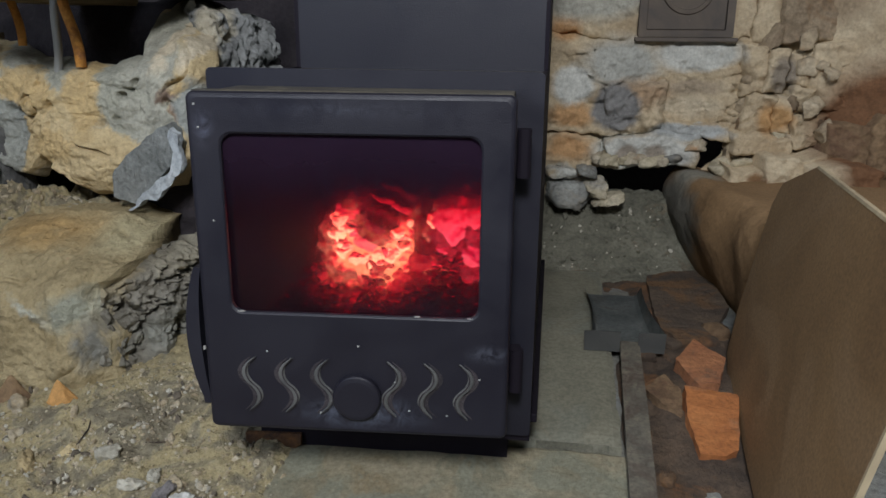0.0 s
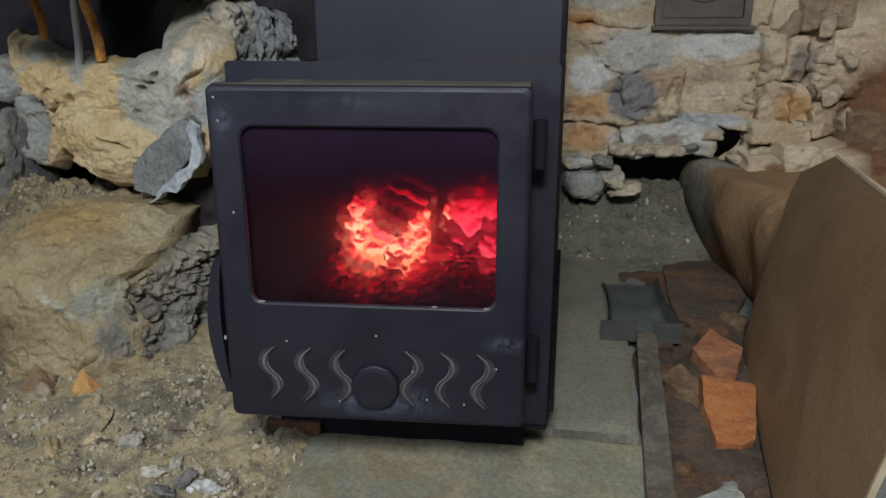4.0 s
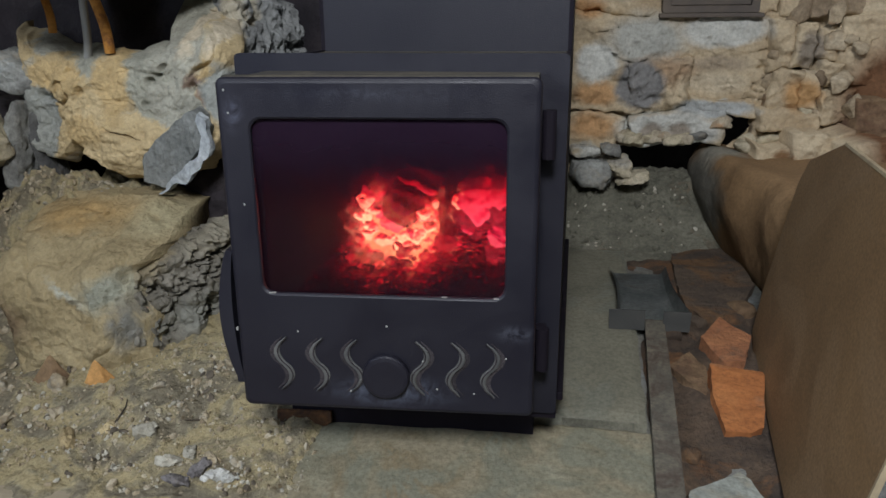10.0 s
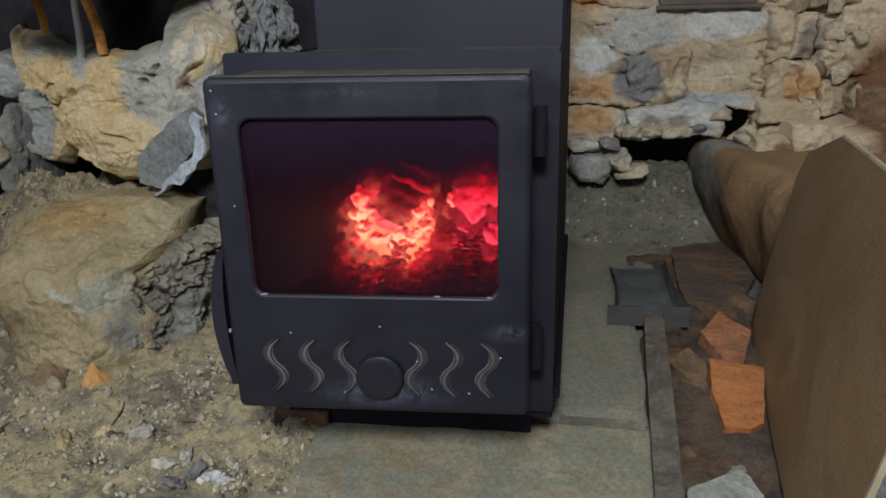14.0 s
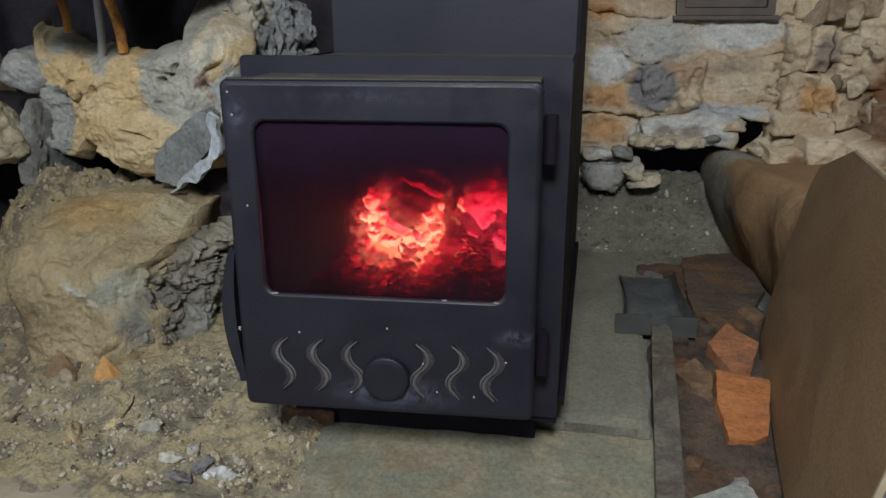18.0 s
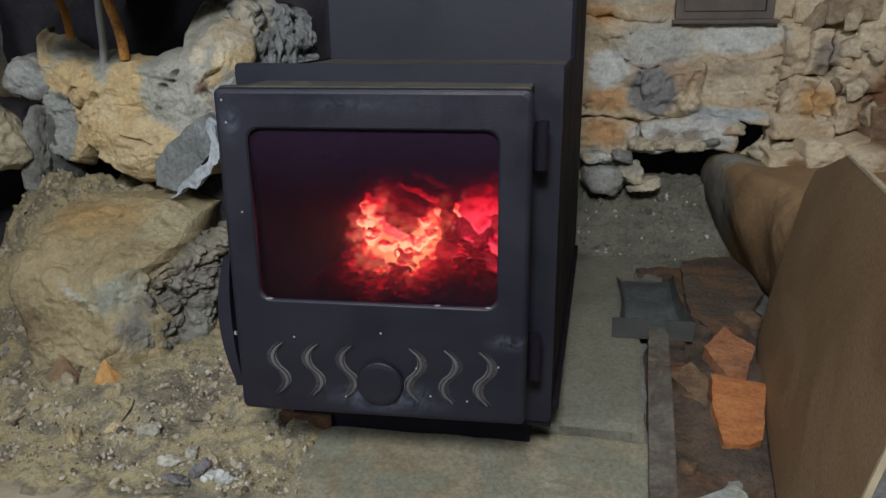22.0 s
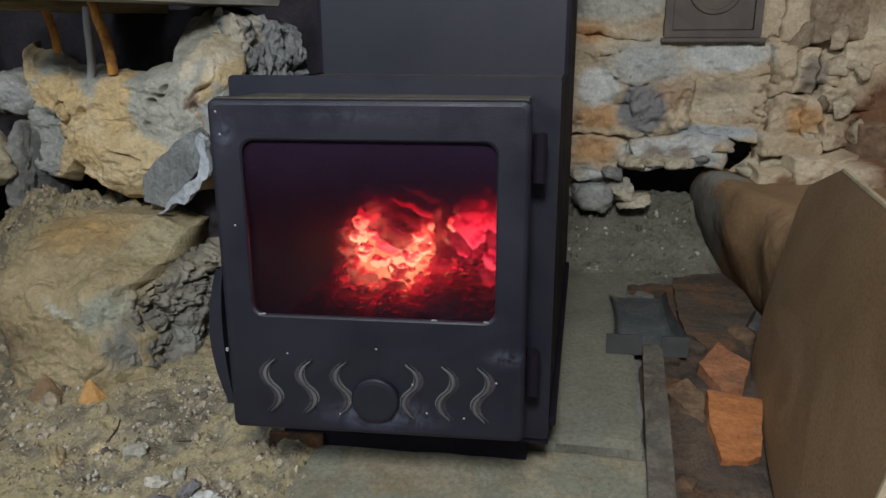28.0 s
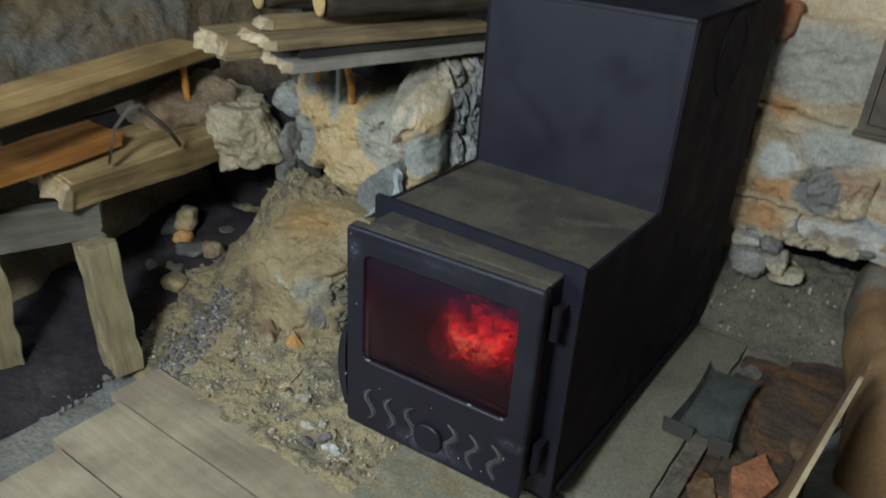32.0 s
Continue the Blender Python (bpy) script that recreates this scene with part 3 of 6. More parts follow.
M_CUT = wooden("yellow_cut_wood", (0.50, 0.36, 0.13), (0.66, 0.50, 0.22), 1, 0.8, 0.3)
M_TANWOOD2 = wooden("yellowed_old_timber", (0.22, 0.15, 0.065), (0.47, 0.36, 0.175), 1, 0.8, 1.8)
M_CUTPALE = wooden("pale_splintered_wood", (0.40, 0.32, 0.19), (0.58, 0.49, 0.32), 1, 0.85, 1.0)


M_PALESTONE = earthy("pale_grey_green_stone", (0.22, 0.235, 0.205), (0.29, 0.305, 0.265), (0.36, 0.37, 0.325), (0.27, 0.24, 0.17), 0.60, 10, 0.9, 0.4)
M_SKIRT = earthy("grey_green_clay_fillet", (0.115, 0.112, 0.084), (0.17, 0.164, 0.122), (0.23, 0.222, 0.170), (0.16, 0.125, 0.082), 0.62, 14, 0.95, 0.9, 150)
M_FLAP = painted_steel("dark_sheet_iron", (0.030, 0.032, 0.032), (0.080, 0.080, 0.072), 0.6, 0.7)
M_PAN = earthy("dull_blue_grey_iron", (0.105, 0.120, 0.120), (0.165, 0.182, 0.178), (0.24, 0.255, 0.240), (0.12, 0.112, 0.095), 0.58, 18, 0.6, 0.25, 160)
M_FLAKE = earthy("bluish_white_flake", (0.27, 0.295, 0.305), (0.40, 0.43, 0.44), (0.50, 0.525, 0.53), (0.24, 0.25, 0.24), 0.60, 12, 0.9, 0.35)
M_RODRUST = earthy("bright_rusty_iron", (0.30, 0.11, 0.02), (0.50, 0.22, 0.04), (0.60, 0.30, 0.07), (0.22, 0.09, 0.03), 0.66, 30)
M_SIDECRUMB = patched("crumbling_blue_grey_stone", (0.17, 0.175, 0.17), (0.33, 0.34, 0.33), (((-0.43, 0.62, 0.50), (0.03, 0.2, 0.08), 0, (0.48, 0.44, 0.34), 0.5), ((-0.40, 0.70, 0.33), (0.04, 0.2, 0.04), 0, (0.50, 0.51, 0.49), 0.5)), 0.9, 20.0)
# ---- mesh makers ----
def mesh_of(name, verts, faces, material, smooth=True):
    me = bpy.data.meshes.new(name)
    me.from_pydata(verts, [], faces)
    me.materials.append(material)
    if smooth:
        me.polygons.foreach_set("use_smooth", [True] * len(me.polygons))
    me.update()
    return me


def part(name, bm, material, parent=None, label="", smooth=False, m=None):
    """Links a bmesh, or a mesh, as one object, under parent where one is given."""
    if isinstance(bm, bmesh.types.BMesh):
        bmesh.ops.recalc_face_normals(bm, faces=bm.faces)
        me = bpy.data.meshes.new(name)
        bm.to_mesh(me)
        bm.free()
        me.materials.append(material)
        if smooth:
            me.polygons.foreach_set("use_smooth", [True] * len(me.polygons))
    else:
        me = bm
    ob = new(name, me)
    if parent:
        ob.parent = parent
    if m is not None:
        ob.matrix_basis = m
    if label:
        ob["label"] = label
    return ob


def box(x0, x1, y0, y1, z0, z1, bevel=0.0, seg=2):
    bm = bmesh.new()
    bmesh.ops.create_cube(bm, size=1)
    for v in bm.verts:
        v.co = Vector(((x0 + x1) / 2 + v.co.x * (x1 - x0), (y0 + y1) / 2 + v.co.y * (y1 - y0), (z0 + z1) / 2 + v.co.z * (z1 - z0)))
    if bevel:
        bmesh.ops.bevel(bm, geom=bm.edges[:], offset=bevel, segments=seg, profile=0.6, affect="EDGES")
    return bm


def prism(outline, lo, hi, axis="y", bevel=0.0):
    """A polygon of (u, w) drawn out along an axis from lo to hi."""
    bm = bmesh.new()
    put = {"y": lambda u, w, d: (u, d, w), "z": lambda u, w, d: (u, w, d), "x": lambda u, w, d: (d, u, w)}[axis]
    a = [bm.verts.new(put(u, w, lo)) for u, w in outline]
    b = [bm.verts.new(put(u, w, hi)) for u, w in outline]
    bm.faces.new(a)
    bm.faces.new(b[::-1])
    for i in range(len(a)):
        j = (i + 1) % len(a)
        bm.faces.new((a[j], a[i], b[i], b[j]))
    if bevel:
        bmesh.ops.bevel(bm, geom=bm.edges[:], offset=bevel, segments=2, profile=0.6, affect="EDGES")
    return bm


def ring_plate(outer, inner, y0, y1):
    """A plate with one hole; both outlines have the same number of (x, z) corners."""
    bm = bmesh.new()
    n = len(outer)
    loops = [[bm.verts.new((x, y, z)) for x, z in o] for y in (y0, y1) for o in (outer, inner)]
    fo, fi, bo, bi = loops
    for i in range(n):
        j = (i + 1) % n
        bm.faces.new((fo[i], fo[j], fi[j], fi[i]))
        bm.faces.new((bo[j], bo[i], bi[i], bi[j]))
        bm.faces.new((fo[j], fo[i], bo[i], bo[j]))
        bm.faces.new((fi[i], fi[j], bi[j], bi[i]))
    return bm


def lofted_ring(stages):
    """A plate with one hole, drawn through stages of (y, outer outline, inner outline)."""
    bm = bmesh.new()
    loops = [([bm.verts.new((x, y, z)) for x, z in o], [bm.verts.new((x, y, z)) for x, z in i]) for y, o, i in stages]
    n = len(loops[0][0])
    for (o1, i1), (o2, i2) in zip(loops, loops[1:]):
        for k in range(n):
            j = (k + 1) % n
            bm.faces.new((o1[j], o1[k], o2[k], o2[j]))
            bm.faces.new((i1[k], i1[j], i2[j], i2[k]))
    for o, i in (loops[0], loops[-1]):
        for k in range(n):
            j = (k + 1) % n
            bm.faces.new((o[k], o[j], i[j], i[k]))
    return bm


def rounded(x0, x1, z0, z1, r, n=6):
    pts = []
    for cx, cz, a in ((x1 - r, z1 - r, 0), (x0 + r, z1 - r, 90), (x0 + r, z0 + r, 180), (x1 - r, z0 + r, 270)):
        for k in range(n + 1):
            t = radians(a + 90 * k / n)
            pts.append((cx + r * math.cos(t), cz + r * math.sin(t)))
    return pts


def turned(profile, n=36):
    """A body turned round the y axis from (radius, y) pairs."""
    bm = bmesh.new()
    rings = [[bm.verts.new((r * math.cos(2 * math.pi * k / n), y, r * math.sin(2 * math.pi * k / n))) for k in range(n)] for r, y in profile]
    for a, b in zip(rings, rings[1:]):
        for k in range(n):
            bm.faces.new((a[k], a[(k + 1) % n], b[(k + 1) % n], b[k]))
    bm.faces.new(rings[-1])
    return bm


def turned_x(r, deep, n=40):
    """A flat round cover with a soft rim that faces +x."""
    bm = bmesh.new()
    rings = [[bm.verts.new((x, q * math.cos(2 * math.pi * k / n), q * math.sin(2 * math.pi * k / n))) for k in range(n)] for q, x in ((r, 0.0), (r, deep * 0.6), (r * 0.96, deep), (r * 0.86, deep), (r * 0.84, deep * 0.45))]
    for a, b in zip(rings, rings[1:]):
        for k in range(n):
            bm.faces.new((a[k], a[(k + 1) % n], b[(k + 1) % n], b[k]))
    bm.faces.new(rings[-1])
    return bm


SPHERES = {}


def sphere(level):
    if level not in SPHERES:
        bm = bmesh.new()
        bmesh.ops.create_icosphere(bm, subdivisions=level, radius=1)
        SPHERES[level] = ([v.co.copy() for v in bm.verts], [[v.index for v in f.verts] for f in bm.faces])
        bm.free()
    return SPHERES[level]


def rock_mesh(name, dims, seed, material, level=4, square=4.0, rough=0.10, fine=0.02, chops=5, layers=0.0, cut=(0.72, 0.95), grit=0.0):
    """A stone: a rounded block, split by a few flat breaks, with coarse and fine relief. layers: how far it splits into beds."""
    rng = random.Random(seed)
    shift = Vector((rng.uniform(-50, 50), rng.uniform(-50, 50), rng.uniform(-50, 50)))
    half = Vector(dims) / 2
    mean = (half.x * half.y * half.z) ** (1 / 3)
    cuts = []
    for _ in range(chops):
        n = Vector((rng.gauss(0, 1), rng.gauss(0, 1), rng.gauss(0, 1))).normalized()
        cuts.append((n, rng.uniform(*cut)))
    vs, fs = sphere(level)
    out = []
    for v in vs:
        k = (abs(v.x) ** square + abs(v.y) ** square + abs(v.z) ** square) ** (-1 / square)
        p = v * k
        for n, d in cuts:
            over = p.dot(n) - d * (abs(n.x) + abs(n.y) + abs(n.z)) ** 0.5
            if over > 0:
                p = p - n * over * 0.85
        q = Vector((p.x * half.x, p.y * half.y, p.z * half.z))
        s = q / mean
        w = noise.fractal(s * 1.1 + shift, 0.9, 2.1, 4) * rough * mean
        w += (noise.ridged_multi_fractal(s * 3.2 + shift, 0.9, 2.2, 4, 1.0, 2.0) - 1.0) * fine * mean
        if grit:
            w += grit * noise.fractal(q * 38 + shift, 0.85, 2.0, 5)
        if layers:
            w += math.floor(3 * noise.noise(Vector((s.x * 0.5, s.y * 0.5, s.z * 3.0)) + shift)) * layers * mean
        out.append(q + v * w)
    return mesh_of(name, out, fs, material)


def stone(name, x, y, z, w, d, h, material, seed, turn=(0, 0, 0), label="", category="stone", group="", parent=None, **shape):
    ob = part(name, rock_mesh(name, (w, d, h), seed, material, **shape), material, parent, m=pose(x, y, z, *turn))
    if parent is None:
        tagged(ob, label, category, group)
    return ob


def sheet(name, nx, ny, at, material):
    """A grid of nx by ny cells at the places at(u, v), u and v from 0 to 1."""
    vs = [at(i / nx, j / ny) for j in range(ny + 1) for i in range(nx + 1)]
    k = nx + 1
    fs = [(j * k + i, j * k + i + 1, (j + 1) * k + i + 1, (j + 1) * k + i) for j in range(ny) for i in range(nx)]
    return part(name, mesh_of(name, vs, fs, material), material)


def smooth_step(a, b, x):
    t = min(1.0, max(0.0, (x - a) / (b - a)))
    return t * t * (3 - 2 * t)


def crack(q, width):
    """1 in the middle of a wandering crack, 0 beside it."""
    return max(0.0, 1 - abs(noise.fractal(q, 0.9, 2.0, 3)) / width)


def spread(x, *stops):
    """Smooth steps through (x, value) stops."""
    for (x0, v0), (x1, v1) in zip(stops, stops[1:]):
        if x <= x1:
            return v0 + (v1 - v0) * smooth_step(x0, x1, x)
    return stops[-1][1]


def ground_at(x, y):
    """The hearth floor: level at the back, falling gently towards the room."""
    side = smooth_step(-0.22, 0.15, x)
    z = -(0.094 - 0.010 * side) * (1 - smooth_step(-0.12, 0.62 - 0.04 * side, y)) ** 1.5
    z -= 0.02 * smooth_step(-0.45, -0.75, x) * (1 - smooth_step(0.15, 0.4, y))
    z -= 0.006 * side * (1 - smooth_step(-0.12, 0.0, y))
    return z


def warp(x, z):
    """A small sideways shift that all the stones of a wall share, so that their joints run unevenly."""
    a = noise.noise_vector(Vector((x * 8, 1.7, z * 8))) * 0.016
    b = noise.noise_vector(Vector((x * 27, 5.1, z * 27))) * 0.007
    c = noise.noise_vector(Vector((x * 80, 9.1, z * 80))) * 0.0025
    return a.x + b.x + c.x, a.z + b.z + c.z


def slab(x, z, w, h, front, depth, material, seed, parent, relief=0.007, round_off=0.006, cell=0.0032, steps=0.35, crags=0.6, name="stone", cracked=0.0):
    """A wall stone with a broken, nearly flat front, set in a wall that faces -y."""
    rng = random.Random(seed)
    lean = (rng.uniform(-0.07, 0.07), rng.uniform(-0.09, 0.03))
    nu, nv = (max(10, min(130, int(s / cell))) for s in (w, h))
    vs, fs = [], []
    k = nu + 1
    for j in range(nv + 1):
        for i in range(nu + 1):
            u, v = 2 * i / nu - 1, 2 * j / nv - 1
            px, pz = x + u * w / 2, z + v * h / 2
            dx, dz = warp(px, pz)
            px, pz = px + dx, pz + dz
            edge = min((1 - abs(u)) * w / 2, (1 - abs(v)) * h / 2)
            bite = noise.noise_vector(Vector((px * 45, seed, pz * 45))) * 0.006 * (1 - smooth_step(0, 0.02, edge))
            px, pz = px + bite.x, pz + bite.z
            y = front + round_off * max(0, 1 - edge / round_off) ** 2.2 + lean[0] * u * w / 2 + lean[1] * v * h / 2
            q = Vector((px, seed * 0.37, pz))
            y += relief * noise.fractal(q * 13, 0.9, 2, 5) + relief * crags * (1 - noise.ridged_multi_fractal(q * 22, 0.9, 2.1, 4, 1.0, 2.0))
            y += relief * steps * math.floor(2.5 * noise.noise(Vector((px * 6, seed, pz * 30)))) * 0.5
            y += 0.0022 * noise.fractal(q * 75, 0.7, 2, 3)
            if cracked:
                y += cracked * crack(Vector((px * 5, seed, pz * 16)), 0.045) * smooth_step(0.0, 0.25, noise.noise(Vector((px * 9, 3, pz * 9))))
            vs.append(Vector((px, y, pz)))
    fs = [(j * k + i, j * k + i + 1, (j + 1) * k + i + 1, (j + 1) * k + i) for j in range(nv) for i in range(nu)]
    rim = [i for i in range(k)] + [j * k + nu for j in range(1, nv + 1)] + [nv * k + i for i in range(nu - 1, -1, -1)] + [j * k for j in range(nv - 1, 0, -1)]
    n0 = len(vs)
    for r in rim:
        vs.append(Vector((vs[r].x, front + depth, vs[r].z)))
    for i in range(len(rim)):
        j = (i + 1) % len(rim)
        fs.append((rim[j], rim[i], n0 + i, n0 + j))
    fs.append([n0 + i for i in range(len(rim))])
    return part(name, mesh_of(name, vs, fs, material), material, parent)


# ---- ground and walls ----
def floor_place(u, v):
    x, y = -2.2 + 4.2 * u, -2.6 + 4.2 * v
    z = ground_at(x, y) - 0.004
    return Vector((x, y, z))


floor = tagged(sheet("floor", 60, 60, floor_place, M_DIRT), "uneven grey trodden dirt floor round the hearth", "floor", kind="structure")


def rubble_bed(u, v):
    x, y = -1.15 + 1.06 * u, -0.09 + 0.68 * v
    edge = min(u, 1 - u, v, 1 - v)
    z = ground_at(x, y) + 0.011
    heap = smooth_step(0.26, 0.45, y) * smooth_step(-0.95, -0.80, x) * (1 - smooth_step(-0.56, -0.43, x))
    z += heap * (0.185 + 0.05 * noise.fractal(Vector((x * 10, y * 10, 2)), 0.9, 2.0, 4))
    z += 0.013 * noise.fractal(Vector((x * 9, y * 9, 3)), 0.9, 2.0, 5) + 0.0055 * noise.fractal(Vector((x * 40, y * 40, 8)), 0.85, 2.0, 5)
    z += 0.0016 * noise.fractal(Vector((x * 130, y * 130, 8)), 0.8, 2.0, 3)
    return Vector((x, y, z - 0.03 * (1 - smooth_step(0, 0.06, edge))))


tagged(sheet("rubble_bed", 300, 180, rubble_bed, M_SAND), "crumbled clay, ash and grit on the hearth floor", "rubble", kind="structure")

# Unseen room round the camera, closed and plain; its pale plaster bounces fill light.
tagged(part("wall_south", box(-2.3, 2.1, -2.75, -2.6, -0.4, 2.4), M_ROOM), "unseen plain pale wall that bounces light back", "wall", kind="structure")
tagged(part("wall_west", box(-2.45, -2.3, -2.75, 1.8, -0.4, 2.4), M_ROOM), "unseen plain pale wall that bounces light back", "wall", kind="structure")
tagged(part("wall_east", box(2.1, 2.25, -2.75, 1.8, -0.4, 2.4), M_ROOM), "unseen plain pale wall that bounces light back", "wall", kind="structure")
# kept black so that the crack in wall_back looks deep and unlit
tagged(part("wall_north", box(-2.3, 2.1, 1.35, 1.5, -0.4, 2.4), M_SOOT_SHADE), "black wall behind the crack, coloured for its shade", "wall", kind="structure")
tagged(part("ceiling", box(-2.45, 2.25, -2.75, 1.5, 2.4, 2.5), M_ROOM), "unseen plain pale ceiling that bounces light back", "ceiling", kind="structure")

# ---- stove ----
stove = new("stove")
tagged(stove, "black steel wood stove with glowing embers behind glass", "stove")
stove.location = (0, 0, 0)
XL, XR, YF, YS, YB, ZT, ZU = -0.175, 0.197, 0.079, 0.359, 0.860, 0.447, 0.760
part("base", box(-0.172, 0.168, 0.134, YB - 0.03, -0.066, 0.012, 0.002), M_SIDE, stove, "black recessed base frame")
part("floor_plate", box(XL, XR, YF + 0.006, YB, 0.012, 0.020), M_SIDE, stove)
right = part("side_panel", prism(((YF + 0.006, 0.02), (YB, 0.02), (YB, ZU), (YS, ZU), (YS, ZT), (YF + 0.006, ZT)), XR - 0.006, XR, "x"), M_SIDE, stove)
part("rib", box(XR, XR + 0.008, YF + 0.02, 0.775, 0.030, 0.042, 0.002), M_SIDE, right)
# shallow raised disc high on the side of the flue box
part("round_cover", turned_x(0.074, 0.004), M_SIDE, right, "shallow round plate on the flue box", m=pose(XR, 0.565, 0.680))
part("side_panel", prism(((YF + 0.006, 0.02), (YB, 0.02), (YB, ZU), (YS, ZU), (YS, ZT), (YF + 0.006, ZT)), XL, XL + 0.006, "x"), M_SIDE, stove)
part("back_panel", box(XL + 0.006, XR - 0.006, YB - 0.006, YB, 0.02, ZU - 0.006), M_SIDE, stove)
part("top_plate", box(XL + 0.006, XR - 0.006, YF + 0.006, YS + 0.004, ZT - 0.008, ZT - 0.002, 0.001), M_DUSTY, stove, "dusty brown steel top")
part("heat_box_front", box(XL + 0.006, XR - 0.006, YS, YS + 0.006, ZT - 0.002, ZU - 0.006), M_STEEL, stove)
part("heat_box_top", box(XL, XR, YS, YB, ZU - 0.006, ZU, 0.002), M_STEEL, stove)
# front plate with the fire opening
outer = rounded(-0.187, XR, 0.022, 0.457, 0.006)
inner = rounded(-0.145, 0.15, 0.15, 0.415, 0.010)
part("front_plate", ring_plate(outer, inner, YF, YF + 0.006), M_STEEL, stove)
# lining of the fire chamber
part("fire_grate", box(-0.15, 0.18, YF + 0.02, 0.48, 0.140, 0.150), M_SOOT_SHADE, stove)
part("chamber_back", box(-0.155, 0.188, 0.47, 0.48, 0.150, ZT - 0.01), M_SOOT_SHADE, stove)
part("chamber_lining", box(-0.156, -0.146, YF + 0.007, 0.47, 0.150, ZT - 0.01), M_SOOT_SHADE, stove)
part("chamber_lining", box(0.178, 0.188, YF + 0.007, 0.47, 0.150, ZT - 0.01), M_SOOT_SHADE, stove)
part("baffle", box(-0.145, 0.177, YF + 0.01, 0.47, ZT - 0.02, ZT - 0.012), M_SOOT_SHADE, stove)

# door: a shallow steel tray with rounded edges
DX0, DX1, DZ0, DZ1 = -0.172, 0.172, 0.051, 0.437
stages = []
for y, e in ((0.0, 0.0060), (0.0006, 0.0036), (0.0018, 0.0016), (0.0038, 0.0004), (0.0065, 0.0)):
    hole = 0.0022 - min(0.0022, y * 1.5)
    stages.append((y, rounded(DX0 + e, DX1 - e, DZ0 + e, DZ1 - e, 0.008), rounded(-0.137 - hole, 0.137 + hole, 0.196 - hole, 0.394 + hole, 0.014)))
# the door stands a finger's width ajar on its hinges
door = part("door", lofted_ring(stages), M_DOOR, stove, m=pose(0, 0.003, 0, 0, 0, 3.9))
rim = part("door_rim", ring_plate(rounded(DX0 + 0.001, DX1 - 0.001, DZ0 + 0.001, DZ1 - 0.001, 0.007), rounded(DX0 + 0.005, DX1 - 0.005, DZ0 + 0.005, DZ1 - 0.005, 0.005), 0.0065, 0.022), M_STEEL, door)
part("door_top_edge", box(DX0 + 0.006, DX1 - 0.004, 0.007, 0.021, DZ1 - 0.001, DZ1 + 0.0012), M_DUSTY, door, "dusty top edge of the door")
# collar round the fire opening, on which the door closes; its front follows the slanting door
slant = [(-0.148, YF - 0.001), (0.166, YF - 0.001), (0.166, 0.0405), (-0.148, 0.0215)]
part("collar_top", prism(slant, 0.430, 0.4375, "z", 0.0015), M_DUSTY, stove, "dusty brown ledge above the door")
part("collar_bottom", prism(slant, 0.070, 0.078, "z", 0.001), M_SIDE, stove)
part("collar_side", prism([(-0.148, YF - 0.001), (-0.140, YF - 0.001), (-0.140, 0.0225), (-0.148, 0.0220)], 0.078, 0.430, "z"), M_SIDE, stove)
part("collar_side", prism([(0.158, YF - 0.001), (0.166, YF - 0.001), (0.166, 0.0405), (0.158, 0.0400)], 0.078, 0.430, "z"), M_SIDE, stove)
pane = part("glass_pane", box(-0.143, 0.143, 0.0075, 0.0115, 0.190, 0.400), M_GLASS, door, "sooty glass pane")
for x, w in ((-0.127, 0.004), (0.070, 0.003), (0.128, 0.003)):
    part("worn_chip", box(x - w, x + w, 0.0004, 0.004, 0.1963, 0.1972, 0.0002), M_BARE, door, "bright worn chip on the glass edge")
for z in (0.375, 0.125):
    hinge = bmesh.new()
    bmesh.ops.create_cone(hinge, cap_ends=True, segments=14, radius1=0.0075, radius2=0.0075, depth=0.052)
    bmesh.ops.translate(hinge, verts=hinge.verts, vec=(0.181, 0.030, z))
    part("hinge", hinge, M_SIDE, door, smooth=False)
    part("hinge_leaf", box(0.172, 0.186, 0.034, 0.060, z - 0.02, z + 0.02, 0.001), M_SIDE, door)
    part("hinge_cap", turned_x(0.0025, 0.002), M_BARE, door, "bare worn hinge pin", m=pose(0.186, 0.030, z + 0.018))
part("rusty_bracket", prism(((-0.192, -0.066), (-0.138, -0.066), (-0.112, -0.046), (-0.112, -0.030), (-0.192, -0.034)), 0.126, 0.133, "y", 0.002), M_RUSTDARK, stove, "rusty brown bracket under the stove")

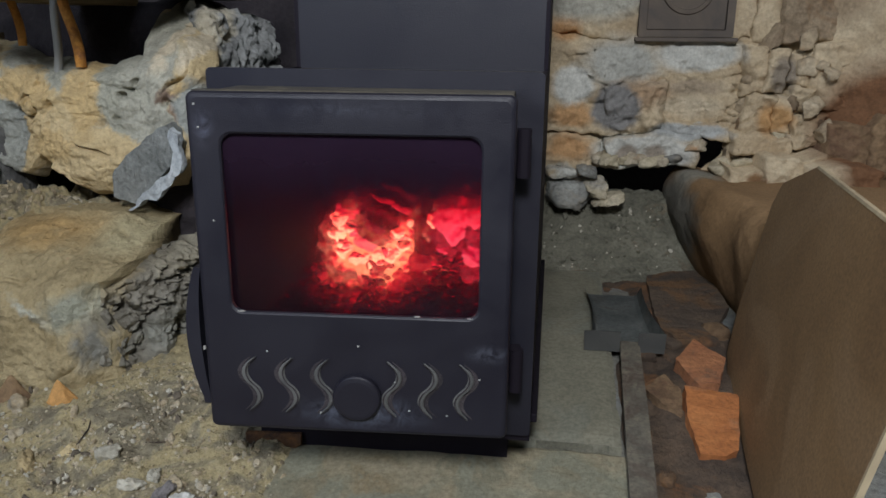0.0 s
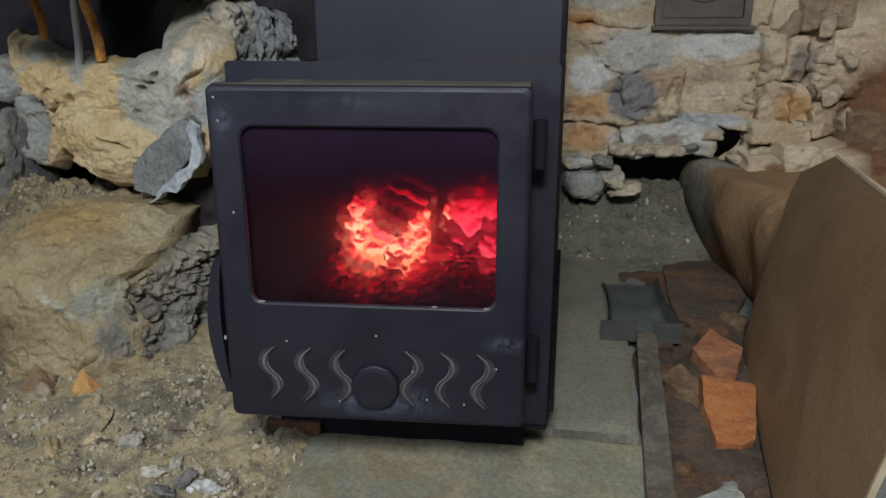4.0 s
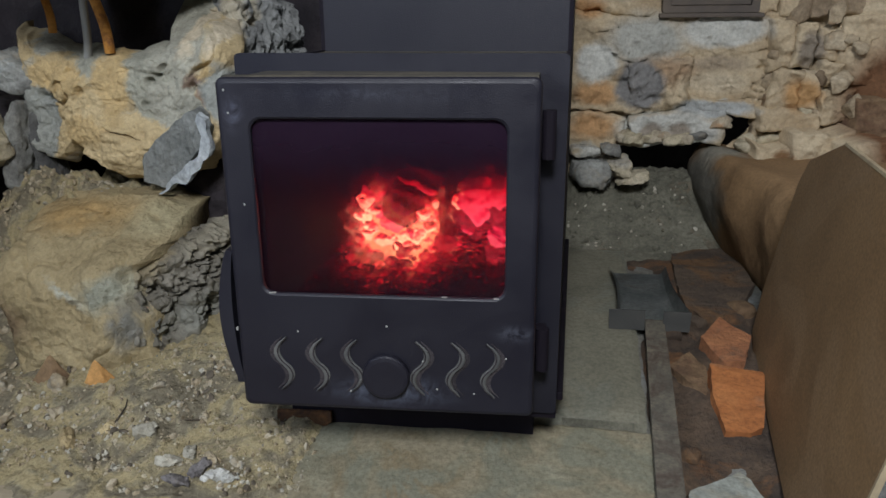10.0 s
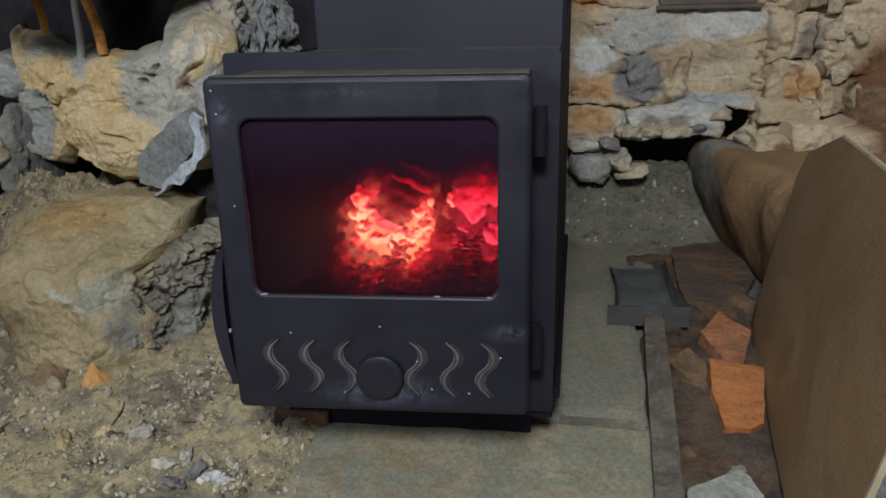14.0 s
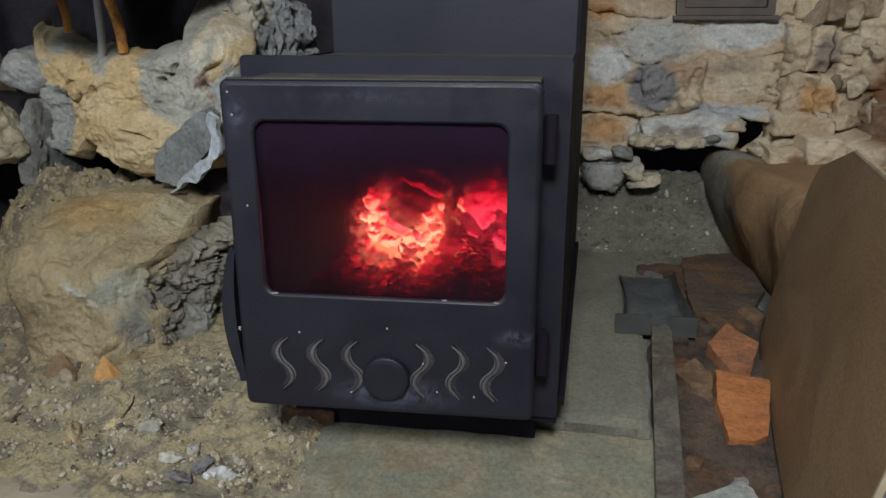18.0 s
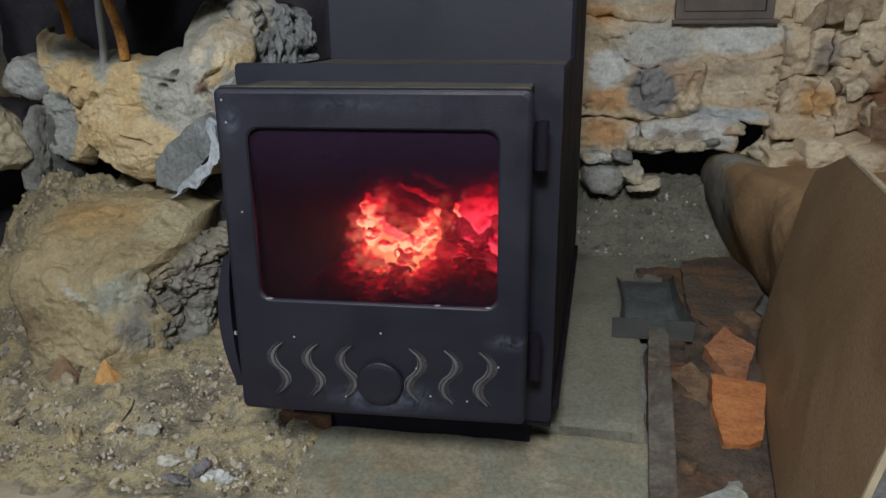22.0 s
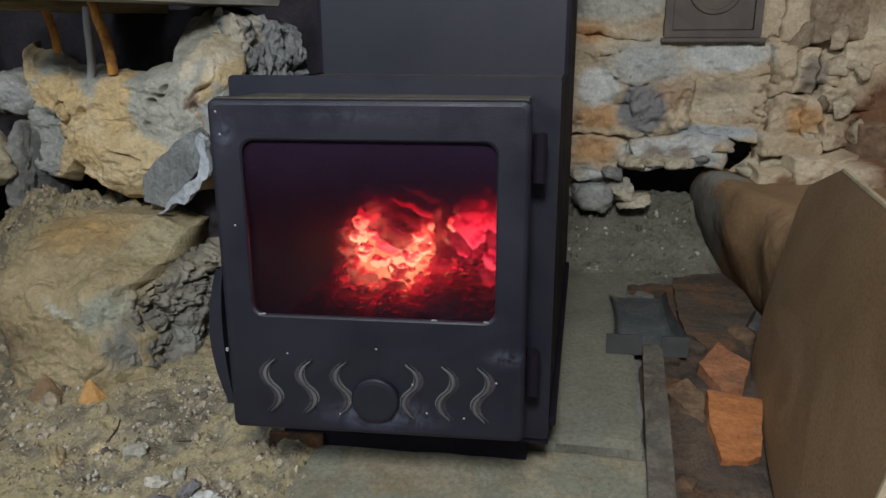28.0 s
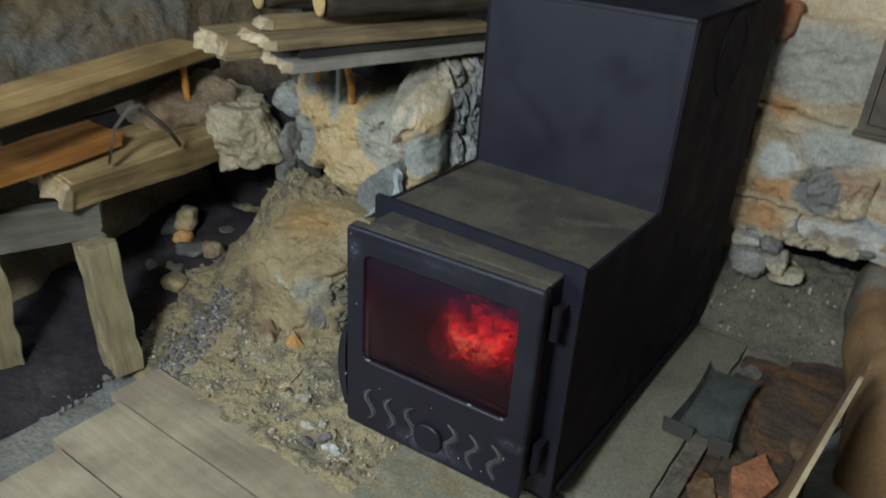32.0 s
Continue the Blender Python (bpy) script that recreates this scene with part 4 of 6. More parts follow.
# ---- the door's fittings ----
def wave(x, flip, name="air_slot"):
    """An S-shaped air slot: black paints its shaded opening, grey its lit raised lip."""
    def strip(shift, half, lo, hi, raise_mid):
        bm = bmesh.new()
        rows, n = [], 28
        for k in range(n + 1):
            s = k / n
            taper = math.sin(math.pi * min(1, max(0, 0.03 + 0.94 * s))) ** 0.8
            bend = math.sin(2 * math.pi * (1.16 * s - 0.08))
            cx = x + flip * (shift - 0.0082 * math.copysign(abs(bend) ** 0.8, bend))
            cz = 0.1435 - 0.068 * s
            w = half * taper
            rows.append([bm.verts.new((cx + flip * dx * w, y, cz)) for dx, y in ((-1, lo), (-0.5, hi), (0.5, hi if raise_mid else lo), (1, lo))])
        for a, b in zip(rows, rows[1:]):
            for i in range(3):
                bm.faces.new((a[i], a[i + 1], b[i + 1], b[i]))
        return bm

    part(name, strip(-0.0040, 0.0042, -0.0002, -0.0007, True), M_SOOT_SHADE, door, smooth=True)
    part("slot_lip", strip(0.0010, 0.0044, -0.0003, -0.0040, False), M_LIP, door, "raised lip, grey where light catches it", smooth=True)
    part("slot_gap", strip(0.0026, 0.0009, -0.0022, -0.0032, True), M_SOOT_SHADE, door, smooth=True)


for k, x in enumerate((-0.120, -0.0775, -0.0365, 0.0425, 0.0835, 0.1235)):
    wave(x, 1 if k < 3 else -1)


knob = part("air_control_disc", turned(((0.0275, 0.0), (0.0278, -0.003), (0.0272, -0.0065), (0.0255, -0.0082), (0.0215, -0.0090), (0.010, -0.0093), (0.003, -0.0093))), M_DOOR, door, "round black air control disc", smooth=False, m=pose(0.002, 0, 0.0985))
for x, z in ((-0.162, 0.424), (-0.159, 0.400), (0.004, 0.160), (0.045, 0.118), (-0.041, 0.076), (0.061, 0.083), (0.104, 0.079), (-0.10, 0.150), (0.140, 0.125), (-0.150, 0.300)):
    part("paint_chip", turned(((0.0014, 0.0), (0.0010, -0.0006)), 8), M_BARE, door, "small bare paint chip", m=pose(x, -0.0001, z))


def lever():
    bm = bmesh.new()
    rows, n = [], 20
    for k in range(n + 1):
        s = k / n
        x = -0.175 - 0.0105 * math.sin(math.pi * min(1, s * 1.05)) ** 0.8
        z = 0.245 - 0.165 * s
        w = 0.004 + 0.004 * math.sin(math.pi * s)
        rows.append([bm.verts.new(p) for p in ((x - w, 0.004, z), (x + w, 0.004, z), (x + w, 0.030, z), (x - w, 0.030, z))])
    for a, b in zip(rows, rows[1:]):
        for i in range(4):
            bm.faces.new((a[i], a[(i + 1) % 4], b[(i + 1) % 4], b[i]))
    bm.faces.new(rows[0])
    bm.faces.new(rows[-1][::-1])
    return bm


part("door_handle", lever(), M_STEEL, door, "curved black steel door handle", smooth=False)
part("rivet", box(-0.1725, -0.170, -0.0025, 0.0, 0.150, 0.154), M_BARE, door)

# ---- fire: charred logs on a bed of embers ----
def log_mesh(name, r, length, seed, material, n=26, m=40):
    rng = random.Random(seed)
    off = Vector((rng.uniform(0, 40), rng.uniform(0, 40), 0))
    vs, fs = [], []
    for j in range(m + 1):
        t = j / m
        end = 1 - 0.75 * max(0, (abs(t - 0.5) - 0.46) / 0.04) ** 2
        for i in range(n):
            a = 2 * math.pi * i / n
            d = Vector((math.cos(a), math.sin(a), 0))
            rr = r * end * (1 + 0.16 * noise.fractal(d * 1.6 + Vector((0, 0, t * 4)) + off, 0.9, 2, 4))
            vs.append(Vector((d.x * rr, (t - 0.5) * length, d.y * rr)))
    for j in range(m):
        for i in range(n):
            fs.append((j * n + i, j * n + (i + 1) % n, (j + 1) * n + (i + 1) % n, (j + 1) * n + i))
    fs.append(list(range(n))[::-1])
    fs.append([m * n + i for i in range(n)])
    return mesh_of(name, vs, fs, material)


tagged(part("charred_log", log_mesh("charred_log", 0.030, 0.20, 5, M_CHAR), M_CHAR, m=pose(-0.045, 0.36, 0.236, 3, 0, 6)), "black charred log lying in the embers", "firewood", "burning logs")
stone("charred_chunk", -0.040, 0.300, 0.240, 0.050, 0.06, 0.032, M_CHAR, 351, (6, 14, 10), "black charred chunk lying over the embers", "firewood", "burning logs", level=4, square=5, rough=0.25, fine=0.1, chops=8, cut=(0.55, 0.85))
stone("charred_chunk", 0.026, 0.300, 0.205, 0.026, 0.05, 0.060, M_CHAR, 352, (0, 12, 20), "black charred chunk lying over the embers", "firewood", "burning logs", level=4, square=5, rough=0.2, fine=0.1, chops=8, cut=(0.55, 0.85))
stone("charred_chunk", 0.090, 0.320, 0.200, 0.060, 0.05, 0.026, M_CHAR, 353, (0, 22, 20), "black charred chunk lying over the embers", "firewood", "burning logs", level=4, square=5, rough=0.2, fine=0.1, chops=8, cut=(0.55, 0.85))
B = dict(level=4, square=5, rough=0.25, fine=0.10, chops=9, cut=(0.45, 0.85))
for k, (x, y, z, w, d, h, mat) in enumerate(((0.072, 0.310, 0.242, 0.060, 0.06, 0.042, M_GLOW), (0.100, 0.320, 0.246, 0.040, 0.06, 0.034, M_GLOW), (0.072, 0.300, 0.220, 0.034, 0.04, 0.030, M_GLOW), (0.044, 0.292, 0.236, 0.020, 0.02, 0.024, M_EMBER), (0.104, 0.285, 0.187, 0.032, 0.03, 0.032, M_GLOW), (0.058, 0.290, 0.196, 0.014, 0.02, 0.014, M_GLOW), (0.030, 0.270, 0.180, 0.022, 0.03, 0.034, M_DULLGLOW), (-0.080, 0.300, 0.252, 0.022, 0.04, 0.030, M_GLOW), (-0.055, 0.290, 0.206, 0.040, 0.04, 0.032, M_GLOW), (-0.022, 0.285, 0.183, 0.030, 0.03, 0.026, M_GLOW), (-0.075, 0.290, 0.225, 0.024, 0.03, 0.030, M_GLOW))):
    stone("burning_chunk", x, y, z, w, d, h, mat, 340 + k, (20 * k, 15 * k, 40 * k), "half-burnt chunk of wood glowing red", "firewood", "burning logs", **B)
stone("burning_chunk", -0.020, 0.300, 0.259, 0.066, 0.022, 0.014, M_GLOW, 349, (0, 26, 10), "thin glowing splinter lying over the charred log", "firewood", level=4, square=4, rough=0.2, chops=6)


def ash_heap(u, v):
    x = -0.144 + 0.32 * u
    crest = spread(x, (-0.144, 0.156), (-0.115, 0.170), (-0.094, 0.240), (-0.080, 0.222), (-0.055, 0.200), (-0.030, 0.205), (0.002, 0.238), (0.020, 0.195), (0.040, 0.190), (0.070, 0.180), (0.105, 0.198), (0.176, 0.175))
    s = smooth_step(0.45, 0.80, v)
    y = 0.09 + 0.375 * v
    z = 0.152 + (crest - 0.152) * s + 0.010 * math.exp(-((x + 0.02) / 0.10) ** 2 - ((y - 0.24) / 0.07) ** 2)
    q = Vector((x, y, z))
    e = Vector(noise.noise_vector(q * 60)) * 0.008 + Vector(noise.noise_vector(q * 150)) * 0.005
    e.z += 0.006 * noise.fractal(q * 90, 0.8, 2, 4)
    p = Vector((x, y - 0.07 * s, z)) + e * smooth_step(0.1, 0.3, min(v * 2, 1))
    return Vector((min(0.170, max(-0.142, p.x)), max(0.09, p.y), max(p.z, 0.1505)))


tagged(sheet("ash_bed", 170, 200, ash_heap, M_ASHGLOW), "heap of embers glowing yellow and red in grey ash", "ash")
rng = random.Random(41)
for k in range(40):
    a = radians(rng.uniform(160, 375))
    r = rng.gauss(1.0, 0.12)
    x, z = -0.046 + 0.046 * math.cos(a) * r, 0.225 + 0.050 * math.sin(a) * r
    s = rng.uniform(0.006, 0.017)
    stone("ember", x, 0.268 + rng.uniform(-0.02, 0.02), max(z, 0.165), s, s, s * rng.uniform(0.5, 1.6), M_EMBER, 300 + k, (rng.uniform(0, 90), rng.uniform(0, 90), 0), "small glowing ember in the ash bed", "ember", "embers in the stove", level=3, square=4, rough=0.35, fine=0.15, chops=7, cut=(0.4, 0.9))
for k in range(30):
    s = rng.uniform(0.006, 0.016)
    x = rng.gauss(-0.03, 0.05)
    if not -0.14 < x < 0.16:
        continue
    y = rng.uniform(0.17, 0.27)
    stone("ember", x, y, 0.160 + 0.012 * math.exp(-((x + 0.02) / 0.10) ** 2), s * 1.2, s, s * 0.8, M_DULLGLOW, 480 + k, (rng.uniform(0, 90), 0, 0), "dull red ember in the ash bed", "ember", "embers in the stove", level=3, square=4, rough=0.35, fine=0.15, chops=6, cut=(0.4, 0.9))

# ---- back wall of the fireplace ----
def bed_hole(x, z):
    """How open the deep crack is: a slanting gap that narrows to the right."""
    mid = 0.175 + 0.10 * smooth_step(0.46, 0.60, x) + 0.012 * noise.noise(Vector((x * 30, 0, 3)))
    half = 0.045 * smooth_step(0.25, 0.38, x) * (1 - smooth_step(0.54, 0.64, x)) + 0.012 * noise.noise(Vector((x * 40, 2, z * 40)))
    return abs(z - mid) < half


def back_bed(u, v):
    x, z = 0.05 + 1.25 * u, -0.1 + 0.95 * v
    y = 1.012 - 0.16 * smooth_step(0.66, 0.95, x)
    y += 0.012 * noise.fractal(Vector((x * 11, 0, z * 11)), 0.9, 2, 5)
    return Vector((x, y, z))


wall_back = tagged(sheet("wall_back", 380, 290, back_bed, M_WALLMAP), "rough old rubble wall with crumbling mortar", "wall", kind="structure")
bm = bmesh.new()
bm.from_mesh(wall_back.data)
bmesh.ops.delete(bm, geom=[f for f in bm.faces if bed_hole(f.calc_center_median().x, f.calc_center_median().z)], context="FACES")
bm.to_mesh(wall_back.data)
bm.free()
slab(0.274, 0.602, 0.216, 0.212, 0.985, 0.1, M_WALLMAP, 101, wall_back)
slab(0.590, 0.597, 0.044, 0.214, 0.98, 0.1, M_WALLMAP, 102, wall_back)
slab(0.638, 0.595, 0.049, 0.217, 0.975, 0.1, M_WALLMAP, 103, wall_back)
slab(0.741, 0.594, 0.159, 0.214, 0.96, 0.1, M_BROWNBEIGE, 104, wall_back)
slab(0.886, 0.595, 0.136, 0.208, 0.955, 0.1, M_WALLMAP, 105, wall_back)
slab(0.405, 0.390, 0.477, 0.209, 0.98, 0.1, M_WALLMAP, 106, wall_back, relief=0.012, cracked=0.022, crags=0.3)
slab(0.244, 0.242, 0.151, 0.080, 0.98, 0.1, M_WALLMAP, 107, wall_back, relief=0.010, cracked=0.02)
slab(0.384, 0.341, 0.138, 0.106, 0.968, 0.05, M_WALLMAP, 108, wall_back, relief=0.016, round_off=0.016, crags=1.0)
slab(0.524, 0.292, 0.143, 0.034, 0.962, 0.1, M_WALLMAP, 109, wall_back, relief=0.010)
slab(0.429, 0.246, 0.204, 0.077, 0.96, 0.1, M_WALLMAP, 110, wall_back)
slab(0.620, 0.427, 0.046, 0.104, 0.955, 0.1, M_WALLMAP, 111, wall_back, relief=0.014)
slab(0.665, 0.427, 0.050, 0.096, 0.945, 0.1, M_WALLMAP, 112, wall_back, relief=0.014)
slab(0.717, 0.433, 0.049, 0.067, 0.955, 0.1, M_WALLMAP, 113, wall_back, relief=0.014)
slab(0.795, 0.417, 0.114, 0.133, 0.935, 0.1, M_WALLMAP, 114, wall_back, relief=0.012, cracked=0.015)
slab(0.644, 0.334, 0.065, 0.083, 0.95, 0.1, M_WALLMAP, 115, wall_back, relief=0.014)
slab(0.692, 0.339, 0.036, 0.071, 0.945, 0.1, M_WALLMAP, 116, wall_back, relief=0.014)
slab(0.725, 0.371, 0.040, 0.055, 0.94, 0.1, M_WALLMAP, 117, wall_back, relief=0.014)
slab(0.745, 0.307, 0.065, 0.073, 0.935, 0.1, M_WALLMAP, 118, wall_back, relief=0.014)
slab(0.654, 0.275, 0.119, 0.045, 0.925, 0.1, M_WALLMAP, 119, wall_back)
slab(0.907, 0.424, 0.122, 0.127, 0.92, 0.1, M_BROWN, 120, wall_back)
slab(0.809, 0.258, 0.084, 0.136, 0.88, 0.1, M_BROWN, 121, wall_back)
slab(0.904, 0.276, 0.126, 0.158, 0.86, 0.1, M_BROWN, 122, wall_back)
slab(0.607, 0.213, 0.075, 0.038, 0.86, 0.12, M_WALLMAP, 123, wall_back, relief=0.012)
slab(0.702, 0.232, 0.127, 0.065, 0.84, 0.16, M_WALLMAP, 124, wall_back, relief=0.010)
slab(0.778, 0.198, 0.122, 0.111, 0.77, 0.16, M_WALLMAP, 125, wall_back)

rng = random.Random(66)
C = dict(parent=wall_back, level=3, square=5, rough=0.25, fine=0.1, chops=9, cut=(0.4, 0.8))
for k in range(30):
    x, z = rng.uniform(0.600, 0.770), rng.uniform(0.225, 0.52)
    s = rng.uniform(0.020, 0.050)
    stone("stone", x, 0.985 - 0.13 * smooth_step(0.64, 0.88, x) - 0.012 * rng.random(), z, s * rng.uniform(0.7, 1.3), s, s * rng.uniform(0.6, 1.4), rng.choice((M_WALLMAP2, M_CHALKOCHRE, M_WALLMAP2, M_BROWNBEIGE)), 2000 + k, (rng.uniform(-20, 20), rng.uniform(-30, 30), rng.uniform(-40, 40)), **C)
for k in range(16):
    x = rng.uniform(0.30, 0.66)
    up = rng.random() < 0.5 or x < 0.54
    z = 0.175 + 0.10 * smooth_step(0.46, 0.60, x) + (0.052 if up else -0.048)
    s = rng.uniform(0.020, 0.044)
    stone("stone", x, 0.985 - 0.05 * rng.random(), z, s * 1.5, s * 1.4, s * 0.8, rng.choice((M_GREY, M_BEIGE, M_CHALKOCHRE)), 2100 + k, (0, rng.uniform(-20, 20), rng.uniform(-40, 40)), **C)
for x, y, z, w, d, h, mat, tilt in ((0.256, 0.945, 0.155, 0.105, 0.09, 0.075, M_GREY, 8), (0.312, 0.925, 0.166, 0.055, 0.07, 0.050, M_CHALKOCHRE, -14), (0.338, 0.925, 0.142, 0.072, 0.06, 0.022, M_CHALKOCHRE, -18), (0.235, 0.940, 0.200, 0.07, 0.07, 0.022, M_CHALK, 4), (0.290, 0.935, 0.205, 0.05, 0.06, 0.024, M_GREY, 10)):
    stone("stone", x, y, z, w, d, h, mat, int(x * 9000), (0, tilt, 10), parent=wall_back, level=5, square=4, rough=0.15, fine=0.06, chops=8, cut=(0.5, 0.85), grit=0.003)
stone("brick_end", 0.180, 0.985, 0.690, 0.058, 0.08, 0.085, M_BRICK2, 471, (0, 6, 8), "dirty orange brick end showing in the wall behind the stove", "brick", level=4, square=9, rough=0.12, fine=0.05, chops=6, cut=(0.6, 0.9))
# soot door in the wall
plate = tagged(new("soot_door"), "dark rusty iron soot door set in the wall", "soot door")
plate.location = (0.478, 0.968, 0.494)
part("frame", ring_plate(rounded(-0.098, 0.098, 0.0, 0.20, 0.004), rounded(-0.082, 0.082, 0.014, 0.186, 0.003), 0.0, 0.05), M_OLDIRON, plate)
leaf = part("leaf", box(-0.081, 0.081, 0.006, 0.04, 0.015, 0.185, 0.002), M_OLDIRON, plate)
part("boss", turned(((0.055, 0.006), (0.053, 0.001), (0.045, 0.0), (0.044, 0.004), (0.02, 0.004))), M_OLDIRON, leaf, m=pose(0, 0, 0.10))
part("ledge", box(-0.104, 0.108, -0.006, 0.05, -0.010, -0.001, 0.002), M_OLDIRON, plate)


def skirt(u, v):
    x, y = 0.13 + 0.42 * u, 0.76 + 0.32 * v
    z = ground_at(x, y) + 0.004 + 0.135 * smooth_step(0.80, 1.03, y) - 0.012 * (1 - smooth_step(0, 0.12, v))
    z += 0.006 * noise.fractal(Vector((x * 14, y * 14, 5)), 0.9, 2, 5) + smooth_step(0.84, 0.92, y) * (0.010 * noise.fractal(Vector((x * 30, y * 30, 2)), 0.9, 2, 4) + 0.004 * noise.noise(Vector((x * 90, y * 90, 1))))
    return Vector((x, y, z))


tagged(sheet("plaster_skirt", 120, 90, skirt, M_SKIRT), "smooth grey clay fillet between wall and floor", "plaster", kind="structure")

# ---- right cheek of the fireplace ----
def cheek_place(u, v):
    """A rounded shoulder of plastered masonry: it overhangs the floor on its open side and runs back into the wall."""
    y = 0.43 + 0.62 * u
    foot = spread(y, (0.43, 0.570), (0.70, 0.562), (0.85, 0.540), (1.05, 0.515)) + 0.008 * noise.noise(Vector((y * 9, 0, 2)))
    side = spread(y, (0.43, 0.575), (0.60, 0.540), (0.75, 0.500), (0.90, 0.474), (1.05, 0.474))
    top = spread(y, (0.43, 0.195), (0.70, 0.206), (0.95, 0.206), (1.05, 0.200))
    prof = ((foot + 0.05, -0.04), (foot, -0.005), ((foot + side * 2) / 3, 0.065), (side, 0.125), (side + 0.006, 0.172), (side + 0.035, top + 0.004), (side + 0.11, top), (0.80, top + 0.012), (1.10, top + 0.02))
    w = v * (len(prof) - 1)
    k = min(int(w), len(prof) - 2)
    f = w - k
    p = [Vector(prof[max(0, min(len(prof) - 1, k + j))]) for j in (-1, 0, 1, 2)]
    x, z = 0.5 * (2 * p[1] + (p[2] - p[0]) * f + (2 * p[0] - 5 * p[1] + 4 * p[2] - p[3]) * f * f + (3 * p[1] - p[0] - 3 * p[2] + p[3]) * f ** 3)
    q = Vector((x, y, z))
    e = 0.006 * noise.fractal(q * 6, 1.0, 2, 3) + 0.0012 * noise.fractal(q * 40, 0.8, 2, 3)
    end = (1 - smooth_step(0, 0.10, u)) ** 2
    return Vector((x + (0.80 - x) * 0.5 * end - e, y - 0.02 * end, z - 0.10 * end * max(0, z) / 0.2 + 0.6 * e))


cheek = tagged(sheet("cheek_wall", 150, 150, cheek_place, M_CHEEK2), "smooth brown plastered shoulder of the hearth's side wall", "wall", kind="structure")

# ---- floor pieces beside the stove ----
def laid(name, x0, x1, y0, y1, lift, material, label, ragged=0.004, category="slab"):
    """A flat slab that lies on the floor, with slightly broken edges."""
    nx, ny = 24, 40
    vs = []
    for top in (1, 0):
        for j in range(ny + 1):
            for i in range(nx + 1):
                u, v = i / nx, j / ny
                x, y = x0 + (x1 - x0) * u, y0 + (y1 - y0) * v
                e = noise.noise_vector(Vector((x * 30, y * 30, 4))) * ragged + noise.noise_vector(Vector((x * 7, y * 7, 9))) * ragged
                edge = min(u, 1 - u) * (x1 - x0), min(v, 1 - v) * (y1 - y0)
                z = ground_at(x, y) + (lift - 0.003 * (1 - smooth_step(0, 0.006, min(edge))) if top else -0.012)
                vs.append(Vector((x + e.x, y + e.y, z + (0.0012 * e.z / ragged if top else 0))))
    k, n = nx + 1, (nx + 1) * (ny + 1)
    fs = [(j * k + i, j * k + i + 1, (j + 1) * k + i + 1, (j + 1) * k + i) for j in range(ny) for i in range(nx)]
    fs += [tuple(n + q for q in f[::-1]) for f in fs]
    rim = [i for i in range(k)] + [j * k + nx for j in range(1, ny + 1)] + [ny * k + i for i in range(nx - 1, -1, -1)] + [j * k for j in range(ny - 1, 0, -1)]
    fs += [(rim[(i + 1) % len(rim)], rim[i], n + rim[i], n + rim[(i + 1) % len(rim)]) for i in range(len(rim))]
    return tagged(part(name, mesh_of(name, vs, fs, material, False), material), label, category)


floor_tile = laid("floor_tile", 0.10, 0.318, 0.163, 0.80, 0.015, M_SLAB, "grey-green stone floor slab beside the stove")
# thin strip in another grey along the slab's front edge
part("chipped_edge", box(0.205, 0.302, 0.1605, 0.1630, ground_at(0.25, 0.163) - 0.004, ground_at(0.25, 0.163) + 0.0130, 0.001), M_SKIRT, floor_tile, "pale strip along the front edge")
laid("hearth_slab", -0.19, 0.330, -0.060, 0.157, 0.006, M_SLAB2, "stained grey-green hearth slab under the stove front", 0.008)
laid("hearth_slab", -0.13, 0.095, 0.165, 0.60, 0.006, M_SLAB2, "stained grey-green hearth slab under the stove front", 0.006)


def earth(u, v):
    x, y = 0.318 + 0.22 * u, -0.15 + 0.96 * v
    edge = min(u, 1 - u, v, 1 - v)
    z = ground_at(x, y) + 0.010 * noise.fractal(Vector((x * 16, y * 16, 9)), 0.9, 2, 5) + 0.002 - 0.02 * (1 - smooth_step(0, 0.05, edge))
    return Vector((x, y, z))


tagged(sheet("earth_patch", 50, 160, earth, M_EARTH), "rusty brown earth and brick dust", "earth", kind="structure")


def shard(name, x, y, w, d, h, material, seed, turn, label, category, sides=5, lift=0.0, corners=None):
    """A broken flat piece: an uneven polygon with rough edges, lying on the floor."""
    rng = random.Random(seed)
    pts = []
    for k in range(sides):
        a = 2 * math.pi * (k + rng.uniform(-0.22, 0.22)) / sides
        c, s = math.cos(a), math.sin(a)
        q = (abs(c) ** 5 + abs(s) ** 5) ** -0.2
        pts.append((w / 2 * c * q * rng.uniform(0.85, 1.05), d / 2 * s * q * rng.uniform(0.85, 1.05)))
    bm = prism(corners or pts, 0, h, "z")
    bmesh.ops.subdivide_edges(bm, edges=bm.edges[:], cuts=5, use_grid_fill=True)
    bmesh.ops.triangulate(bm, faces=[f for f in bm.faces if len(f.verts) > 4])
    bmesh.ops.subdivide_edges(bm, edges=[e for e in bm.edges if e.calc_length() > 0.02], cuts=2, use_grid_fill=True)
    off = Vector((seed * 1.7, 0, 0))
    for v in bm.verts:
        v.co += Vector(noise.noise_vector(v.co * 60 + off)) * 0.0022 + Vector(noise.noise_vector(v.co * 18 + off)) * 0.004
    ob = part(name, bm, material, smooth=False, m=pose(x, y, ground_at(x, y) - 0.002 + lift, *turn))
    return tagged(ob, label, category)


